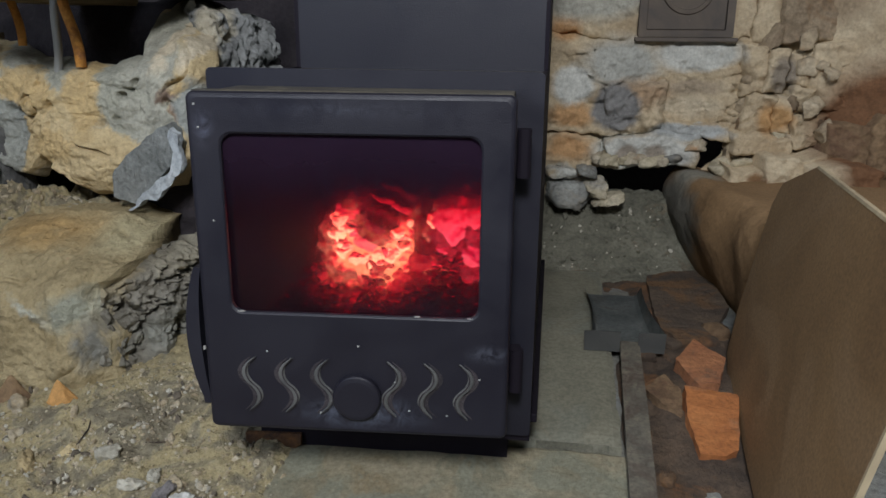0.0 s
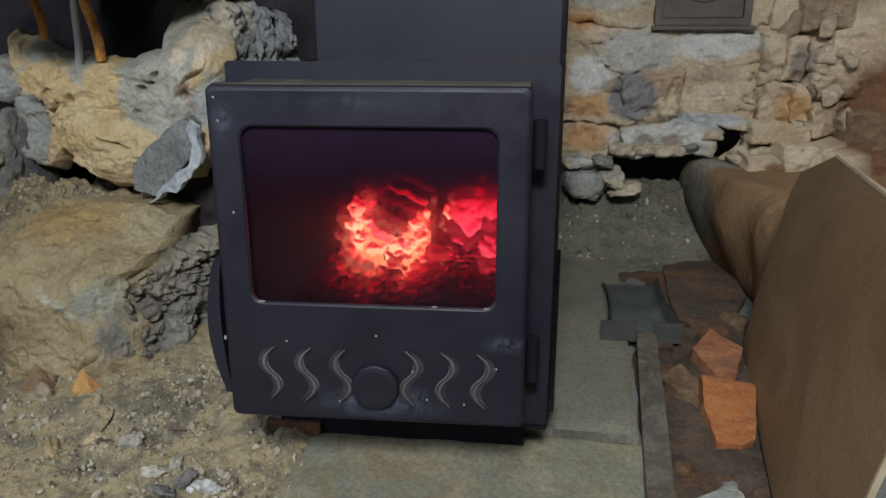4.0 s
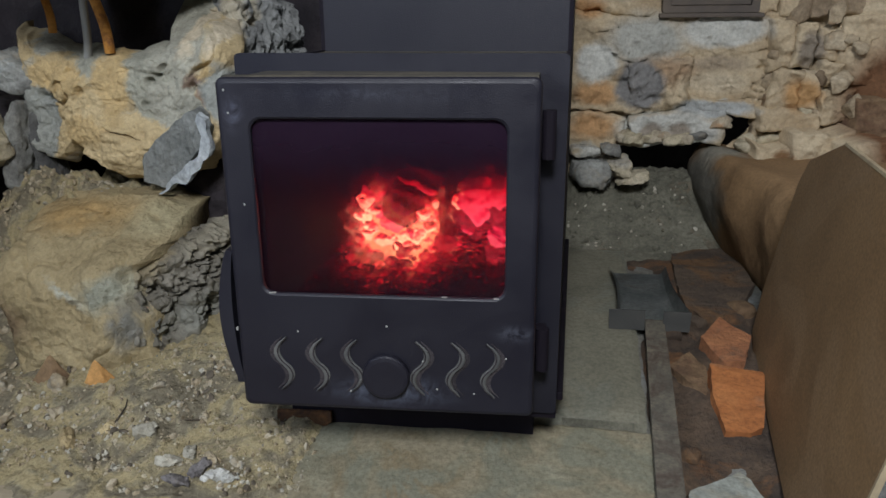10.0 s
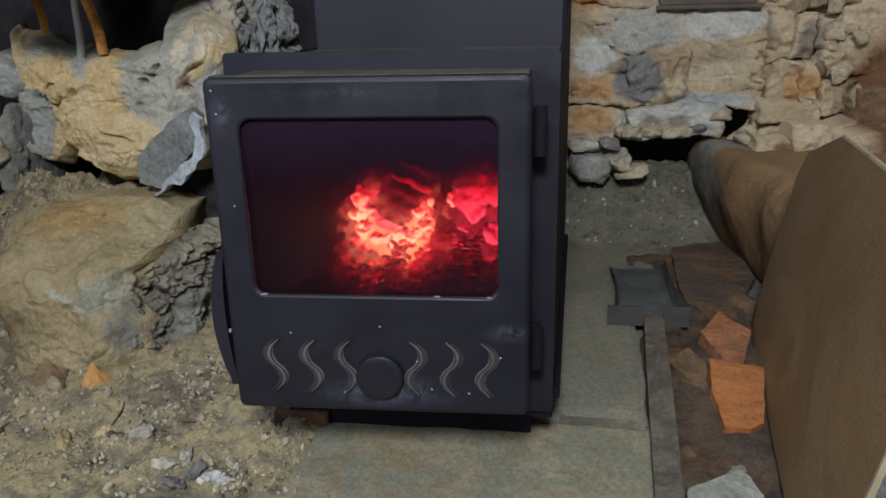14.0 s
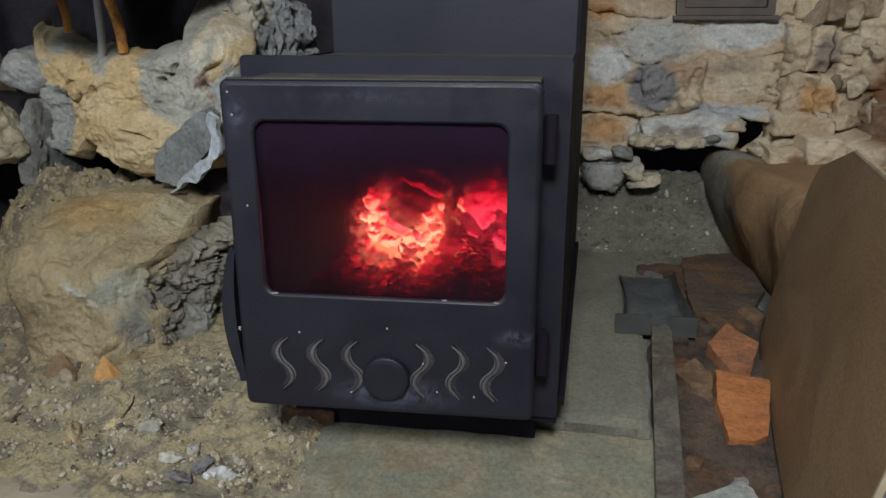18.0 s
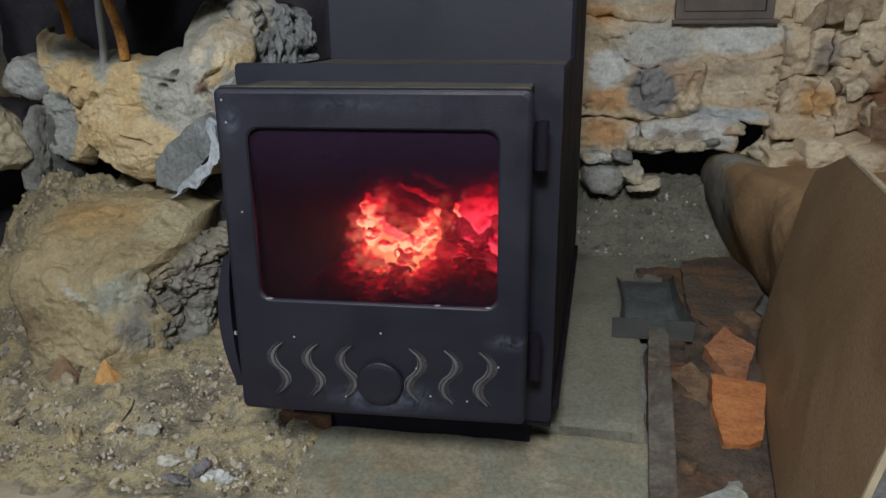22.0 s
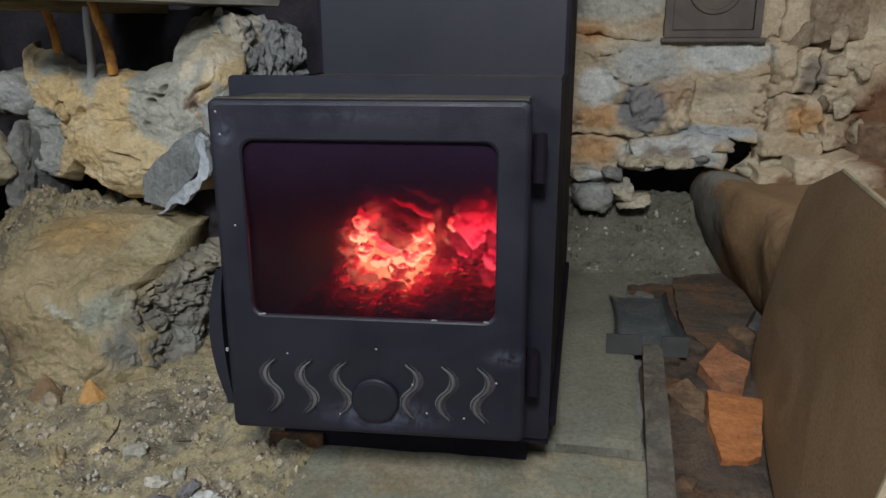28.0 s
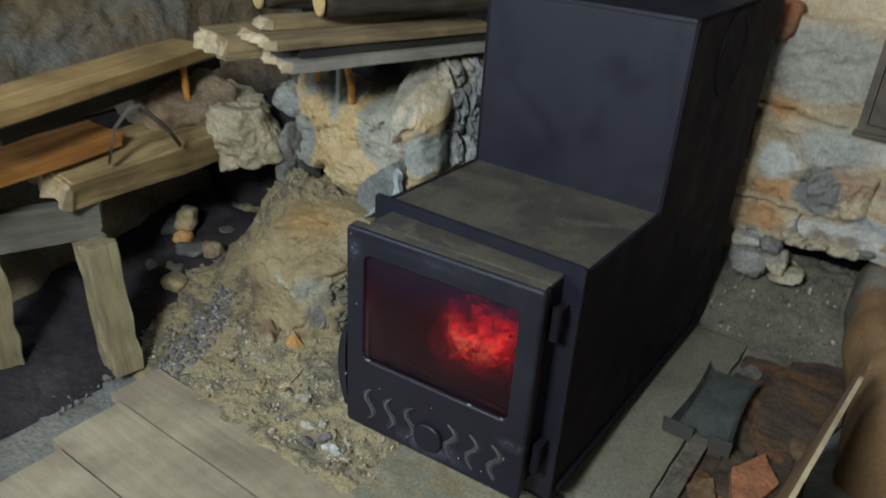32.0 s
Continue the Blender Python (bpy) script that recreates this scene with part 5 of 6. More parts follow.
shard("flat_stone", 0.467, 0.637, 0, 0, 0.016, M_DULLBROWN, 3, (0, 0, 0), "flat brown sooty stone lying on the floor", "stone", 8, 0.0, ((-0.050, 0.153), (0.063, 0.240), (0.080, 0.115), (0.080, -0.015), (0.015, -0.179), (-0.040, -0.190), (-0.060, -0.144), (-0.060, -0.020)))
shard("brick_piece", 0.443, 0.218, 0, 0, 0.020, M_BRICK, 14, (13, 2, 0), "broken orange brick lying on the earth", "brick", 8, 0.0, ((-0.028, 0.079), (0.046, 0.073), (0.035, 0.009), (0.024, -0.042), (0.009, -0.056), (-0.026, -0.057), (-0.027, -0.020), (-0.035, 0.014)))
shard("brick_piece", 0.452, 0.360, 0, 0, 0.024, M_BRICK2, 9, (7, 3, 0), "broken reddish brick half covered in dirt", "brick", 5, 0.0, ((-0.039, 0.007), (0.000, 0.077), (0.037, 0.024), (0.017, -0.049), (-0.017, -0.059)))
shard("flat_stone", 0.391, 0.286, 0, 0, 0.016, M_BROWN, 21, (10, 0, 0), "thin dark brown stone chip", "stone", 5, 0.0, ((-0.031, 0.011), (0.001, 0.052), (0.020, 0.010), (0.016, -0.046), (-0.008, -0.027)))
shard("flat_stone", 0.406, 0.047, 0, 0, 0.024, M_PALESTONE, 27, (8, 2, 0), "pale grey broken stone on the earth", "stone", 7, 0.0, ((-0.048, -0.004), (-0.013, 0.022), (0.019, 0.040), (0.030, 0.027), (0.037, -0.002), (0.030, -0.046), (-0.056, -0.058)))
for k, (x, y, s) in enumerate(((0.375, 0.40, 0.03), (0.42, 0.45, 0.025), (0.35, 0.20, 0.02), (0.48, 0.46, 0.03), (0.37, 0.12, 0.025), (0.50, 0.50, 0.04))):
    stone("stone_chip", x, y, ground_at(x, y) + s * 0.2, s, s * 1.2, s * 0.7, (M_EARTH, M_DULLBROWN, M_BROWN)[k % 3], 600 + k, (0, 0, 40 * k), "small brown stone chip in the earth", "stone", "chips beside the shovel", level=3)

# ---- shovel ----
shovel = tagged(new("shovel"), "small grey sheet-iron coal shovel lying on the floor", "shovel")
shovel.matrix_basis = pose(0.345, 0.425, ground_at(0.345, 0.425) + 0.014, 2.0, 0, 1.8)


def pan():
    """A flat pan, open at the far end, with folded side and back walls."""
    bm = bmesh.new()
    n = 12
    rows = []
    for k in range(n + 1):
        s = k / n
        y = -0.032 + 0.247 * s
        half = 0.050 - 0.003 * s - 0.007 * math.sin(math.pi * s)
        rise = 0.034 * (1 - 0.45 * s)
        zz = 0.004 * math.sin(math.pi * s)
        rows.append([bm.verts.new(p) for p in ((-half - 0.007, y, rise), (-half, y, zz + 0.004), (-half + 0.006, y, zz), (half - 0.006, y, zz), (half, y, zz + 0.004), (half + 0.007, y, rise))])
    for a, b in zip(rows, rows[1:]):
        for i in range(5):
            bm.faces.new((a[i], a[i + 1], b[i + 1], b[i]))
    bmesh.ops.solidify(bm, geom=bm.faces[:], thickness=0.0022)
    return bm


part("pan", pan(), M_PAN, shovel, m=pose(-0.004, 0, 0))
for x0, x1 in ((-0.072, -0.016), (0.012, 0.054)):
    part("back_flap", prism(((x0, 0.0), (x1, 0.0), (x1 * 1.02, 0.034), (x0 * 1.02, 0.034)), -0.036, -0.0335), M_FLAP, shovel)
part("handle", prism(((-0.0155, -0.022), (0.0155, -0.022), (0.0165, -0.16), (0.017, -0.55), (-0.017, -0.55), (-0.0165, -0.16)), 0.0, 0.012, "z", 0.003), M_HANDLE, shovel, "flat grey handle bar", m=pose(0.002, 0, 0.006, 8.0, 0, -3.4))

# ---- leaning board ----
board = tagged(new("leaning_board"), "brown hardboard sheet with pale edges leaning on the wall", "board")
A, B, C = Vector((0.550, 0.268, 0.335)), Vector((0.500, 0.405, -0.005)), Vector((0.466, 0.020, -0.050))
u_axis = (C - B).normalized()
n_axis = u_axis.cross(A - B).normalized()
w_axis = n_axis.cross(u_axis).normalized()
board.matrix_basis = Matrix((u_axis, w_axis, n_axis)).transposed().to_4x4()
board.matrix_basis.translation = B
au, aw = (A - B).dot(u_axis), (A - B).dot(w_axis)
outline = ((-0.01, 0.012), (0.03, 0.0), (0.535, 0.0), (0.515, 0.395), (au, aw), (-0.041, 0.293), (-0.058, 0.252), (-0.036, 0.075))
part("panel", prism(outline, -0.0025, 0.0025, "z", 0.0006), M_BOARD, board)
for (u0, w0), (u1, w1) in ((outline[4], outline[3]), (outline[3], outline[2])):
    d = Vector((u1 - u0, w1 - w0)).normalized() * 0.001
    s = Vector((-d.y, d.x)) * 2.2
    part("edge", prism(((u0 - s.x, w0 - s.y), (u1 - s.x, w1 - s.y), (u1 + s.x * 0.7, w1 + s.y * 0.7), (u0 + s.x * 0.7, w0 + s.y * 0.7)), -0.0030, 0.0030, "z"), M_EDGE, board, "pale frayed board edge")

# ---- boulder and stone pier left of the stove ----
def mass(name, front, back, nx, nz, material):
    """A closed block with a modelled front front(u, v) and a plain back back(u, v)."""
    vs = [at(i / nx, j / nz) for at in (front, back) for j in range(nz + 1) for i in range(nx + 1)]
    k, n = nx + 1, (nx + 1) * (nz + 1)
    fs = [(j * k + i, j * k + i + 1, (j + 1) * k + i + 1, (j + 1) * k + i) for j in range(nz) for i in range(nx)]
    fs += [tuple(n + q for q in f[::-1]) for f in fs]
    rim = [i for i in range(k)] + [j * k + nx for j in range(1, nz + 1)] + [nz * k + i for i in range(nx - 1, -1, -1)] + [j * k for j in range(nz - 1, 0, -1)]
    fs += [(rim[(i + 1) % len(rim)], rim[i], n + rim[i], n + rim[(i + 1) % len(rim)]) for i in range(len(rim))]
    return mesh_of(name, vs, fs, material)


def boulder_front(u, v):
    """Steep below, rounding back to the foot of the pier above, with a broken right flank."""
    z = spread(v, (0.0, -0.11), (0.3, 0.0), (0.52, 0.08), (0.64, 0.125), (0.76, 0.160), (0.86, 0.186), (0.94, 0.200), (1.0, 0.196))
    y = spread(v, (0.0, 0.205), (0.3, 0.203), (0.52, 0.206), (0.64, 0.232), (0.76, 0.282), (0.86, 0.345), (0.94, 0.415), (1.0, 0.50))
    right = spread(z, (-0.11, -0.44), (0.03, -0.452), (0.07, -0.478), (0.11, -0.474), (0.14, -0.450), (0.17, -0.440), (0.21, -0.455))
    left = -0.745 - 0.05 * v
    x = left + (right - left) * u
    y += 0.16 * (1 - smooth_step(0.0, 0.42, u)) ** 2 + 0.035 * smooth_step(0.82, 1.0, u) * (1 - smooth_step(0.10, 0.16, z))
    z -= 0.035 * (1 - smooth_step(0.0, 0.35, u)) * v + 0.020 * smooth_step(0.80, 1.0, u) * smooth_step(0.12, 0.19, z)
    q = Vector((x, y, z))
    d = 0.016 * noise.fractal(q * 7 + Vector((2, 1, 6)), 0.9, 2, 3) + 0.0060 * noise.fractal(q * 26, 0.85, 2, 5) + 0.0022 * noise.fractal(q * 95, 0.8, 2, 4)
    d -= 0.010 * crack(q * 6 + Vector((1, 7, 3)), 0.05) * smooth_step(-0.1, 0.25, noise.noise(q * 9))
    d -= 0.007 * smooth_step(0.25, 0.5, noise.noise(q * 33 + Vector((4, 4, 1))))
    d -= 0.016 * math.exp(-((x + 0.478) / 0.008) ** 2) * smooth_step(0.06, 0.09, z) * (1 - smooth_step(0.12, 0.15, z))
    d += 0.010 * math.exp(-((x + 0.52) / 0.05) ** 2 - ((z - 0.10) / 0.03) ** 2)
    return q + Vector((0.1, -0.85, 0.5)) * d


tagged(part("boulder", mass("boulder", boulder_front, lambda u, v: Vector((-0.72 + 0.26 * u, 0.50, -0.10 + 0.27 * v)), 170, 170, M_BOULDER), M_BOULDER), "large ochre clay-covered boulder beside the stove", "boulder")


def crumble(u, v):
    a, b, c, d = Vector((-0.500, 0.195, -0.080)), Vector((-0.330, 0.430, -0.03)), Vector((-0.480, 0.250, 0.125)), Vector((-0.360, 0.450, 0.165))
    p = (a * (1 - u) + b * u) * (1 - v) + (c * (1 - u) + d * u) * v
    out = Vector((0.80, -0.60, 0.15))
    depth = 0.018 * noise.fractal(p * 10, 0.9, 2, 4) + 0.007 * noise.fractal(p * 45, 0.85, 2.1, 5)
    rough = smooth_step(0.08, 0.35, v - 0.20 * u + 0.25 * noise.noise(p * 12))
    for size, deep, seed in ((26, 0.024, 4.0), (60, 0.011, 8.0)):
        q = Vector((p.x * size, p.y * size, p.z * size * 1.2 + seed))
        q += Vector(noise.noise_vector(q * 0.8)) * 0.5
        near = noise.voronoi(q)[0]
        depth -= deep * rough * (1 - smooth_step(0.0, 0.26, near[1] - near[0])) * smooth_step(-0.35, 0.15, noise.noise(q * 0.6))
    depth -= 0.045 * rough * smooth_step(0.18, 0.36, noise.noise(p * 16 + Vector((9, 2, 0))))
    rim = min(u, 1 - u, v, 1 - v)
    return p + out * (depth + 0.014 - 0.05 * (1 - smooth_step(0, 0.12, rim)))


tagged(part("crumbled_clay", mass("crumbled_clay", crumble, lambda u, v: Vector((-0.57 + 0.10 * u, 0.36 + 0.16 * u, -0.07 + 0.13 * v)), 150, 150, M_CRUMBFACE), M_CRUMBFACE), "dark crumbling grey clay beside the boulder", "clay")
pier = tagged(new("stone_pier"), "crumbling stone pier smeared with ochre and grey clay", "masonry", kind="structure")
def pier_front(u, v):
    x = -0.805 + 0.44 * u
    lo = spread(x, (-0.805, 0.255), (-0.72, 0.235), (-0.675, 0.262), (-0.64, 0.235), (-0.585, 0.205), (-0.50, 0.205), (-0.45, 0.225), (-0.39, 0.29), (-0.335, 0.33))
    hi = spread(x, (-0.805, 0.487), (-0.73, 0.480), (-0.66, 0.456), (-0.58, 0.440), (-0.50, 0.462), (-0.455, 0.535), (-0.40, 0.560), (-0.335, 0.535))
    z = lo + (hi - lo) * v
    q = Vector((x, 0.3, z))
    slope = 0.19 * smooth_step(0.42, 0.55, z)
    y = 0.462 + slope - 0.045 * math.exp(-((x + 0.585) / 0.085) ** 2 - ((z - 0.27) / 0.06) ** 2)
    y -= 0.018 * math.exp(-((x + 0.69) / 0.05) ** 2 - ((z - 0.385) / 0.025) ** 2)
    for gap, reach in ((min(u, 1 - u) * 0.43, 0.03), ((1 - v) * (hi - lo), 0.03), (v * (hi - lo), 0.02)):
        y += 0.05 * max(0, 1 - gap / reach) ** 2
    f = noise.fractal(q * 9, 0.9, 2, 3)
    y += 0.019 * f + 0.007 * abs(noise.noise(q * 17)) + 0.0055 * noise.fractal(q * 55, 0.8, 2, 5) + 0.004 * max(0, noise.noise(q * 95))
    y += 0.022 * crack(q * 7 + Vector((3, 0, 8)), 0.05) * smooth_step(0.0, 0.3, noise.noise(q * 11))
    for hx, hz, r in ((-0.644, 0.368, 0.008), (-0.507, 0.405, 0.007), (-0.520, 0.392, 0.005), (-0.498, 0.417, 0.005), (-0.700, 0.445, 0.008), (-0.735, 0.365, 0.007), (-0.448, 0.380, 0.009)):
        wob = 1 + 0.5 * noise.noise(q * 70)
        y += 0.025 * math.exp(-((x - hx) / (r * wob)) ** 2 - ((z - hz) / (0.9 * r * wob)) ** 2)
    dx, dz = warp(x, z)
    return Vector((x + dx - (0.206 - x) * slope / 1.21, y, z + dz))


def pier_back(u, v):
    p = pier_front(u, v)
    return Vector((0.206 + (p.x - 0.206) * 1.508 / (0.748 + p.y), 0.76, p.z - 0.02))


part("clay_mass", mass("clay_mass", pier_front, pier_back, 190, 140, M_PIERMIX), M_PIERMIX, pier, "ochre clay smeared over grey stone")
P = dict(parent=pier, level=5, square=5.5, rough=0.18, fine=0.06, chops=5)
Q = dict(parent=pier, level=6, square=6, rough=0.12, fine=0.07, chops=6, layers=0.02)
def plate(name, outline, y0, y1, material, seed, lean=0.0, rough=0.004):
    """A split plate of stone with a flat face and broken edges, standing in the pier."""
    pts = []
    for (x0, z0), (x1, z1) in zip(outline, outline[1:] + outline[:1]):
        for k in range(5):
            s = k / 5
            e = noise.noise_vector(Vector((x0 + (x1 - x0) * s, seed, z0 + (z1 - z0) * s)) * 90) * rough
            pts.append((x0 + (x1 - x0) * s + e.x, z0 + (z1 - z0) * s + e.z))
    bm = prism(pts, y0, y1)
    bmesh.ops.triangulate(bm, faces=bm.faces[:])
    bmesh.ops.subdivide_edges(bm, edges=[e for e in bm.edges if e.calc_length() > 0.015], cuts=3, use_grid_fill=True)
    bmesh.ops.triangulate(bm, faces=bm.faces[:])
    for v in bm.verts:
        v.co += Vector(noise.noise_vector(v.co * 40 + Vector((seed, 0, 0)))) * 0.006 + Vector(noise.noise_vector(v.co * 130)) * 0.002
        v.co.y += lean * (v.co.x - outline[0][0])
    part(name, bm, material, pier, smooth=False)


plate("stone", ((-0.535, 0.270), (-0.465, 0.328), (-0.428, 0.348), (-0.407, 0.316), (-0.418, 0.281), (-0.497, 0.208), (-0.540, 0.218)), 0.428, 0.53, M_SLATE, 16, -0.10)
plate("stone", ((-0.512, 0.196), (-0.424, 0.272), (-0.410, 0.312), (-0.418, 0.342), (-0.402, 0.336), (-0.398, 0.281), (-0.409, 0.260), (-0.455, 0.225)), 0.420, 0.436, M_FLAKE, 17, -0.12, 0.007)
stone("stone", -0.500, 0.830, 0.400, 0.12, 0.20, 0.26, M_DARKSTONE, 18, (0, 0, 10), **P)


def crumbled_side(u, v):
    top = 0.556 - 0.035 * u + 0.012 * noise.noise(Vector((u * 9, 3, 0)))
    p = Vector((-0.425 + 0.070 * u + 0.030 * (1 - v), 0.585 + 0.215 * u, 0.285 + (top - 0.285) * v))
    depth = 0.018 * noise.fractal(p * 14, 0.9, 2, 4) + 0.005 * noise.fractal(p * 70, 0.8, 2, 3)
    for size, deep, seed in ((24, 0.034, 2.0), (52, 0.008, 6.0)):
        q = Vector((p.x * size, p.y * size, p.z * size * 0.40 + seed))
        q += Vector(noise.noise_vector(q * 0.9)) * 0.25
        near = noise.voronoi(q)[0]
        depth -= deep * (1 - smooth_step(0.0, 0.24, near[1] - near[0])) * smooth_step(-0.45, 0.1, noise.noise(q * 0.7))
        depth += 0.012 * deep / 0.034 * noise.noise(Vector((round(near[0] * 7), seed, p.z * 30)))
    rim = min(u, 1 - u, v, 1 - v)
    return p + Vector((0.80, -0.58, 0.1)) * (depth - 0.03 * (1 - smooth_step(0, 0.08, rim)))


part("crumbled_side", mass("crumbled_side", crumbled_side, lambda u, v: Vector((-0.50 + 0.06 * u, 0.66 + 0.18 * u, 0.285 + 0.25 * v)), 130, 130, M_SIDECRUMB), M_SIDECRUMB, pier, "crumbling blue-grey side with deep fissures")
# coloured black for the shade below the white flake
stone("stone", -0.480, 0.620, 0.120, 0.30, 0.22, 0.24, M_SOOT_SHADE, 20, (0, 0, 0), **P)
stone("stone", -0.945, 0.420, 0.330, 0.31, 0.22, 0.18, M_CHALKOCHRE, 21, (0, 14, -24), parent=pier, level=6, square=8, rough=0.2, fine=0.03, chops=14, cut=(0.5, 0.8), grit=0.005)
stone("stone", -1.050, 0.320, 0.370, 0.24, 0.24, 0.14, M_BROWNBEIGE, 22, (0, 10, -10), **P)
stone("stone", -0.800, 0.470, 0.270, 0.030, 0.07, 0.17, M_GREY, 27, (0, 8, 0), **P)
stone("stone", -0.770, 0.500, 0.260, 0.022, 0.07, 0.15, M_DARKSTONE, 30, (0, -6, 0), **P)
stone("stone", -0.800, 0.520, 0.395, 0.11, 0.12, 0.07, M_GREY, 28, (0, 20, 10), **P)
# two black stones that stand in for shade behind and beside the pier
stone("stone", -1.020, 0.640, 0.120, 0.50, 0.20, 0.42, M_SOOT_SHADE, 25, (0, 0, 0), **P)
stone("stone", -0.720, 0.780, 0.200, 0.66, 0.16, 0.70, M_SOOT_SHADE, 26, (0, 0, 0), **P)

# ---- timber on and beside the pier ----
def plank(name, x, y, z, w, length, h, material, turn, label, category="plank", group="", seed=0, rough=0.0025, broken=0.0):
    """A sawn board along y, with uneven ends and a slightly warped surface."""
    bm = box(-w / 2, w / 2, -length / 2, length / 2, -h / 2, h / 2)
    bmesh.ops.subdivide_edges(bm, edges=bm.edges[:], cuts=6, use_grid_fill=True)
    off = Vector((seed * 3.1, 7, 0))
    for v in bm.verts:
        e = Vector(noise.noise_vector(Vector((v.co.x * 14, v.co.y * 5, v.co.z * 14)) + off))
        v.co += Vector((e.x * rough, 0, e.z * rough))
        if abs(v.co.y) > length / 2 - 1e-4:
            v.co.y += noise.noise(Vector((v.co.x * 50, v.co.z * 50, seed))) * 0.012
    ob = tagged(part(name, bm, material, m=pose(x, y, z, *turn)), label, category, group)
    if broken:
        rng = random.Random(seed)
        end = bmesh.new()
        n = 9
        rows = []
        for k in range(n + 1):
            u = -w / 2 + w * k / n
            out = -length / 2 - rng.uniform(0.002, broken)
            rows.append([end.verts.new((u, -length / 2 + 0.004, -h * 0.47)), end.verts.new((u + rng.uniform(-1, 1) * 0.002, out, -h * 0.3)), end.verts.new((u + rng.uniform(-1, 1) * 0.002, out + rng.uniform(0, 0.6) * broken, h * 0.3)), end.verts.new((u, -length / 2 + 0.004, h * 0.47))])
        for p, q in zip(rows, rows[1:]):
            for i in range(4):
                end.faces.new((p[i], p[(i + 1) % 4], q[(i + 1) % 4], q[i]))
        end.faces.new(rows[0])
        end.faces.new(rows[-1][::-1])
        part("broken_end", end, M_CUTPALE, ob, "pale splintered broken end")
    return ob


T = (0, 0, -17.4)
G = "planks stacked on the pier"
plank("plank", -0.530, 0.510, 0.567, 0.13, 0.52, 0.020, M_GREYWOOD, T, "grey sawn plank lying on the stone pier", group=G, seed=1, broken=0.03)
plank("plank", -0.535, 0.525, 0.590, 0.11, 0.48, 0.020, M_DARKWOOD, T, "dark plank in the stack", group=G, seed=2)
plank("plank", -0.560, 0.500, 0.611, 0.16, 0.54, 0.020, M_OLDWOOD, T, "weathered tan plank on top of the stack", group=G, seed=3, broken=0.03)
plank("plank", -0.585, 0.520, 0.633, 0.06, 0.50, 0.020, M_OLDWOOD, T, "narrow weathered batten on the stack", group=G, seed=4, broken=0.03)
plank("plank", -0.745, 0.500, 0.570, 0.12, 0.50, 0.050, M_OLDWOOD, (0, 0, -14), "thick weathered plank beside the stack", group=G, seed=5, broken=0.03)
plank("tan_plank", -0.925, 0.000, 0.505, 0.13, 0.80, 0.026, M_TANWOOD, (0, 0, 16.5), "long tan board lying over the stones", seed=6)
plank("timber", -0.945, 0.120, 0.308, 0.13, 0.40, 0.075, M_TANWOOD2, (0, 16, 4), "weathered tan timber with a broken end", "timber", seed=7, rough=0.010, broken=0.03)
plank("timber", -0.930, -0.150, 0.372, 0.10, 0.46, 0.030, M_RUSTWOOD, (0, 8, 10), "rusty stained timber among the stones", "timber", seed=8, rough=0.006)
plank("grey_board", -0.985, -0.190, 0.215, 0.028, 0.42, 0.090, M_DULLGREYWOOD, (0, 6, -22), "grey board nailed across the post", seed=9)
plank("dark_board", -1.010, 0.150, 0.440, 0.05, 0.70, 0.030, M_DARKWOOD, (0, 0, 16.5), "dark board under the tan board", seed=12)
post = plank("post", -0.810, -0.065, 0.050, 0.075, 0.060, 0.300, M_POSTWOOD, (0, -9, -10), "short weathered wooden post holding the board", "post", seed=10, rough=0.0015)
plank("post", -0.980, -0.230, 0.040, 0.06, 0.060, 0.280, M_POSTWOOD, (0, 4, -10), "short weathered wooden post holding the board", "post", seed=11, rough=0.0015)


def firewood(x, y, z, r, length, turn, seed):
    ob = tagged(part("log", log_mesh("log", r, length, seed, M_BARK), M_BARK, m=pose(x, y, z, *turn)), "thin round log with dark bark and yellow cut end", "firewood", "logs on the planks")
    part("cut_end", turned(((r * 0.93, 0.0), (r * 0.9, -0.004), (0.002, -0.0045)), 22), M_CUT, ob, "pale yellow cut end", m=pose(0, -length / 2 + 0.001, 0))


firewood(-0.490, 0.560, 0.682, 0.036, 0.44, (0, 0, -26), 31)
firewood(-0.700, 0.560, 0.668, 0.034, 0.42, (0, 0, -20), 32)
firewood(-0.640, 0.620, 0.735, 0.034, 0.42, (0, 0, -22), 33)


def rod(x, y, z0, z1, r, material, lean, label):
    bm = bmesh.new()
    n = 10
    rows = []
    for k in range(9):
        s = k / 8
        c = Vector((lean * s + 0.004 * math.sin(5 * s), 0, z0 + (z1 - z0) * s))
        rows.append([bm.verts.new(c + Vector((r * math.cos(2 * math.pi * i / n), r * math.sin(2 * math.pi * i / n), 0))) for i in range(n)])
    for a, b in zip(rows, rows[1:]):
        for i in range(n):
            bm.faces.new((a[i], a[(i + 1) % n], b[(i + 1) % n], b[i]))
    bm.faces.new(rows[0][::-1])
    bm.faces.new(rows[-1])
    return tagged(part("iron_rod", bm, material, smooth=True, m=pose(x, y, 0)), label, "rod")


rod(-0.607, 0.485, 0.435, 0.562, 0.009, M_RODRUST, -0.02, "orange rusty iron rod standing in the pier")
rod(-0.705, 0.475, 0.47, 0.575, 0.007, M_RODRUST, -0.015, "orange rusty iron rod standing in the pier")
rod(-0.655, 0.480, 0.40, 0.55, 0.007, M_BARE, 0.02, "pale bent iron rod standing in the pier")
rod(-0.980, 0.300, 0.330, 0.49, 0.008, M_RODRUST, 0.01, "orange rusty iron rod under the tan board")


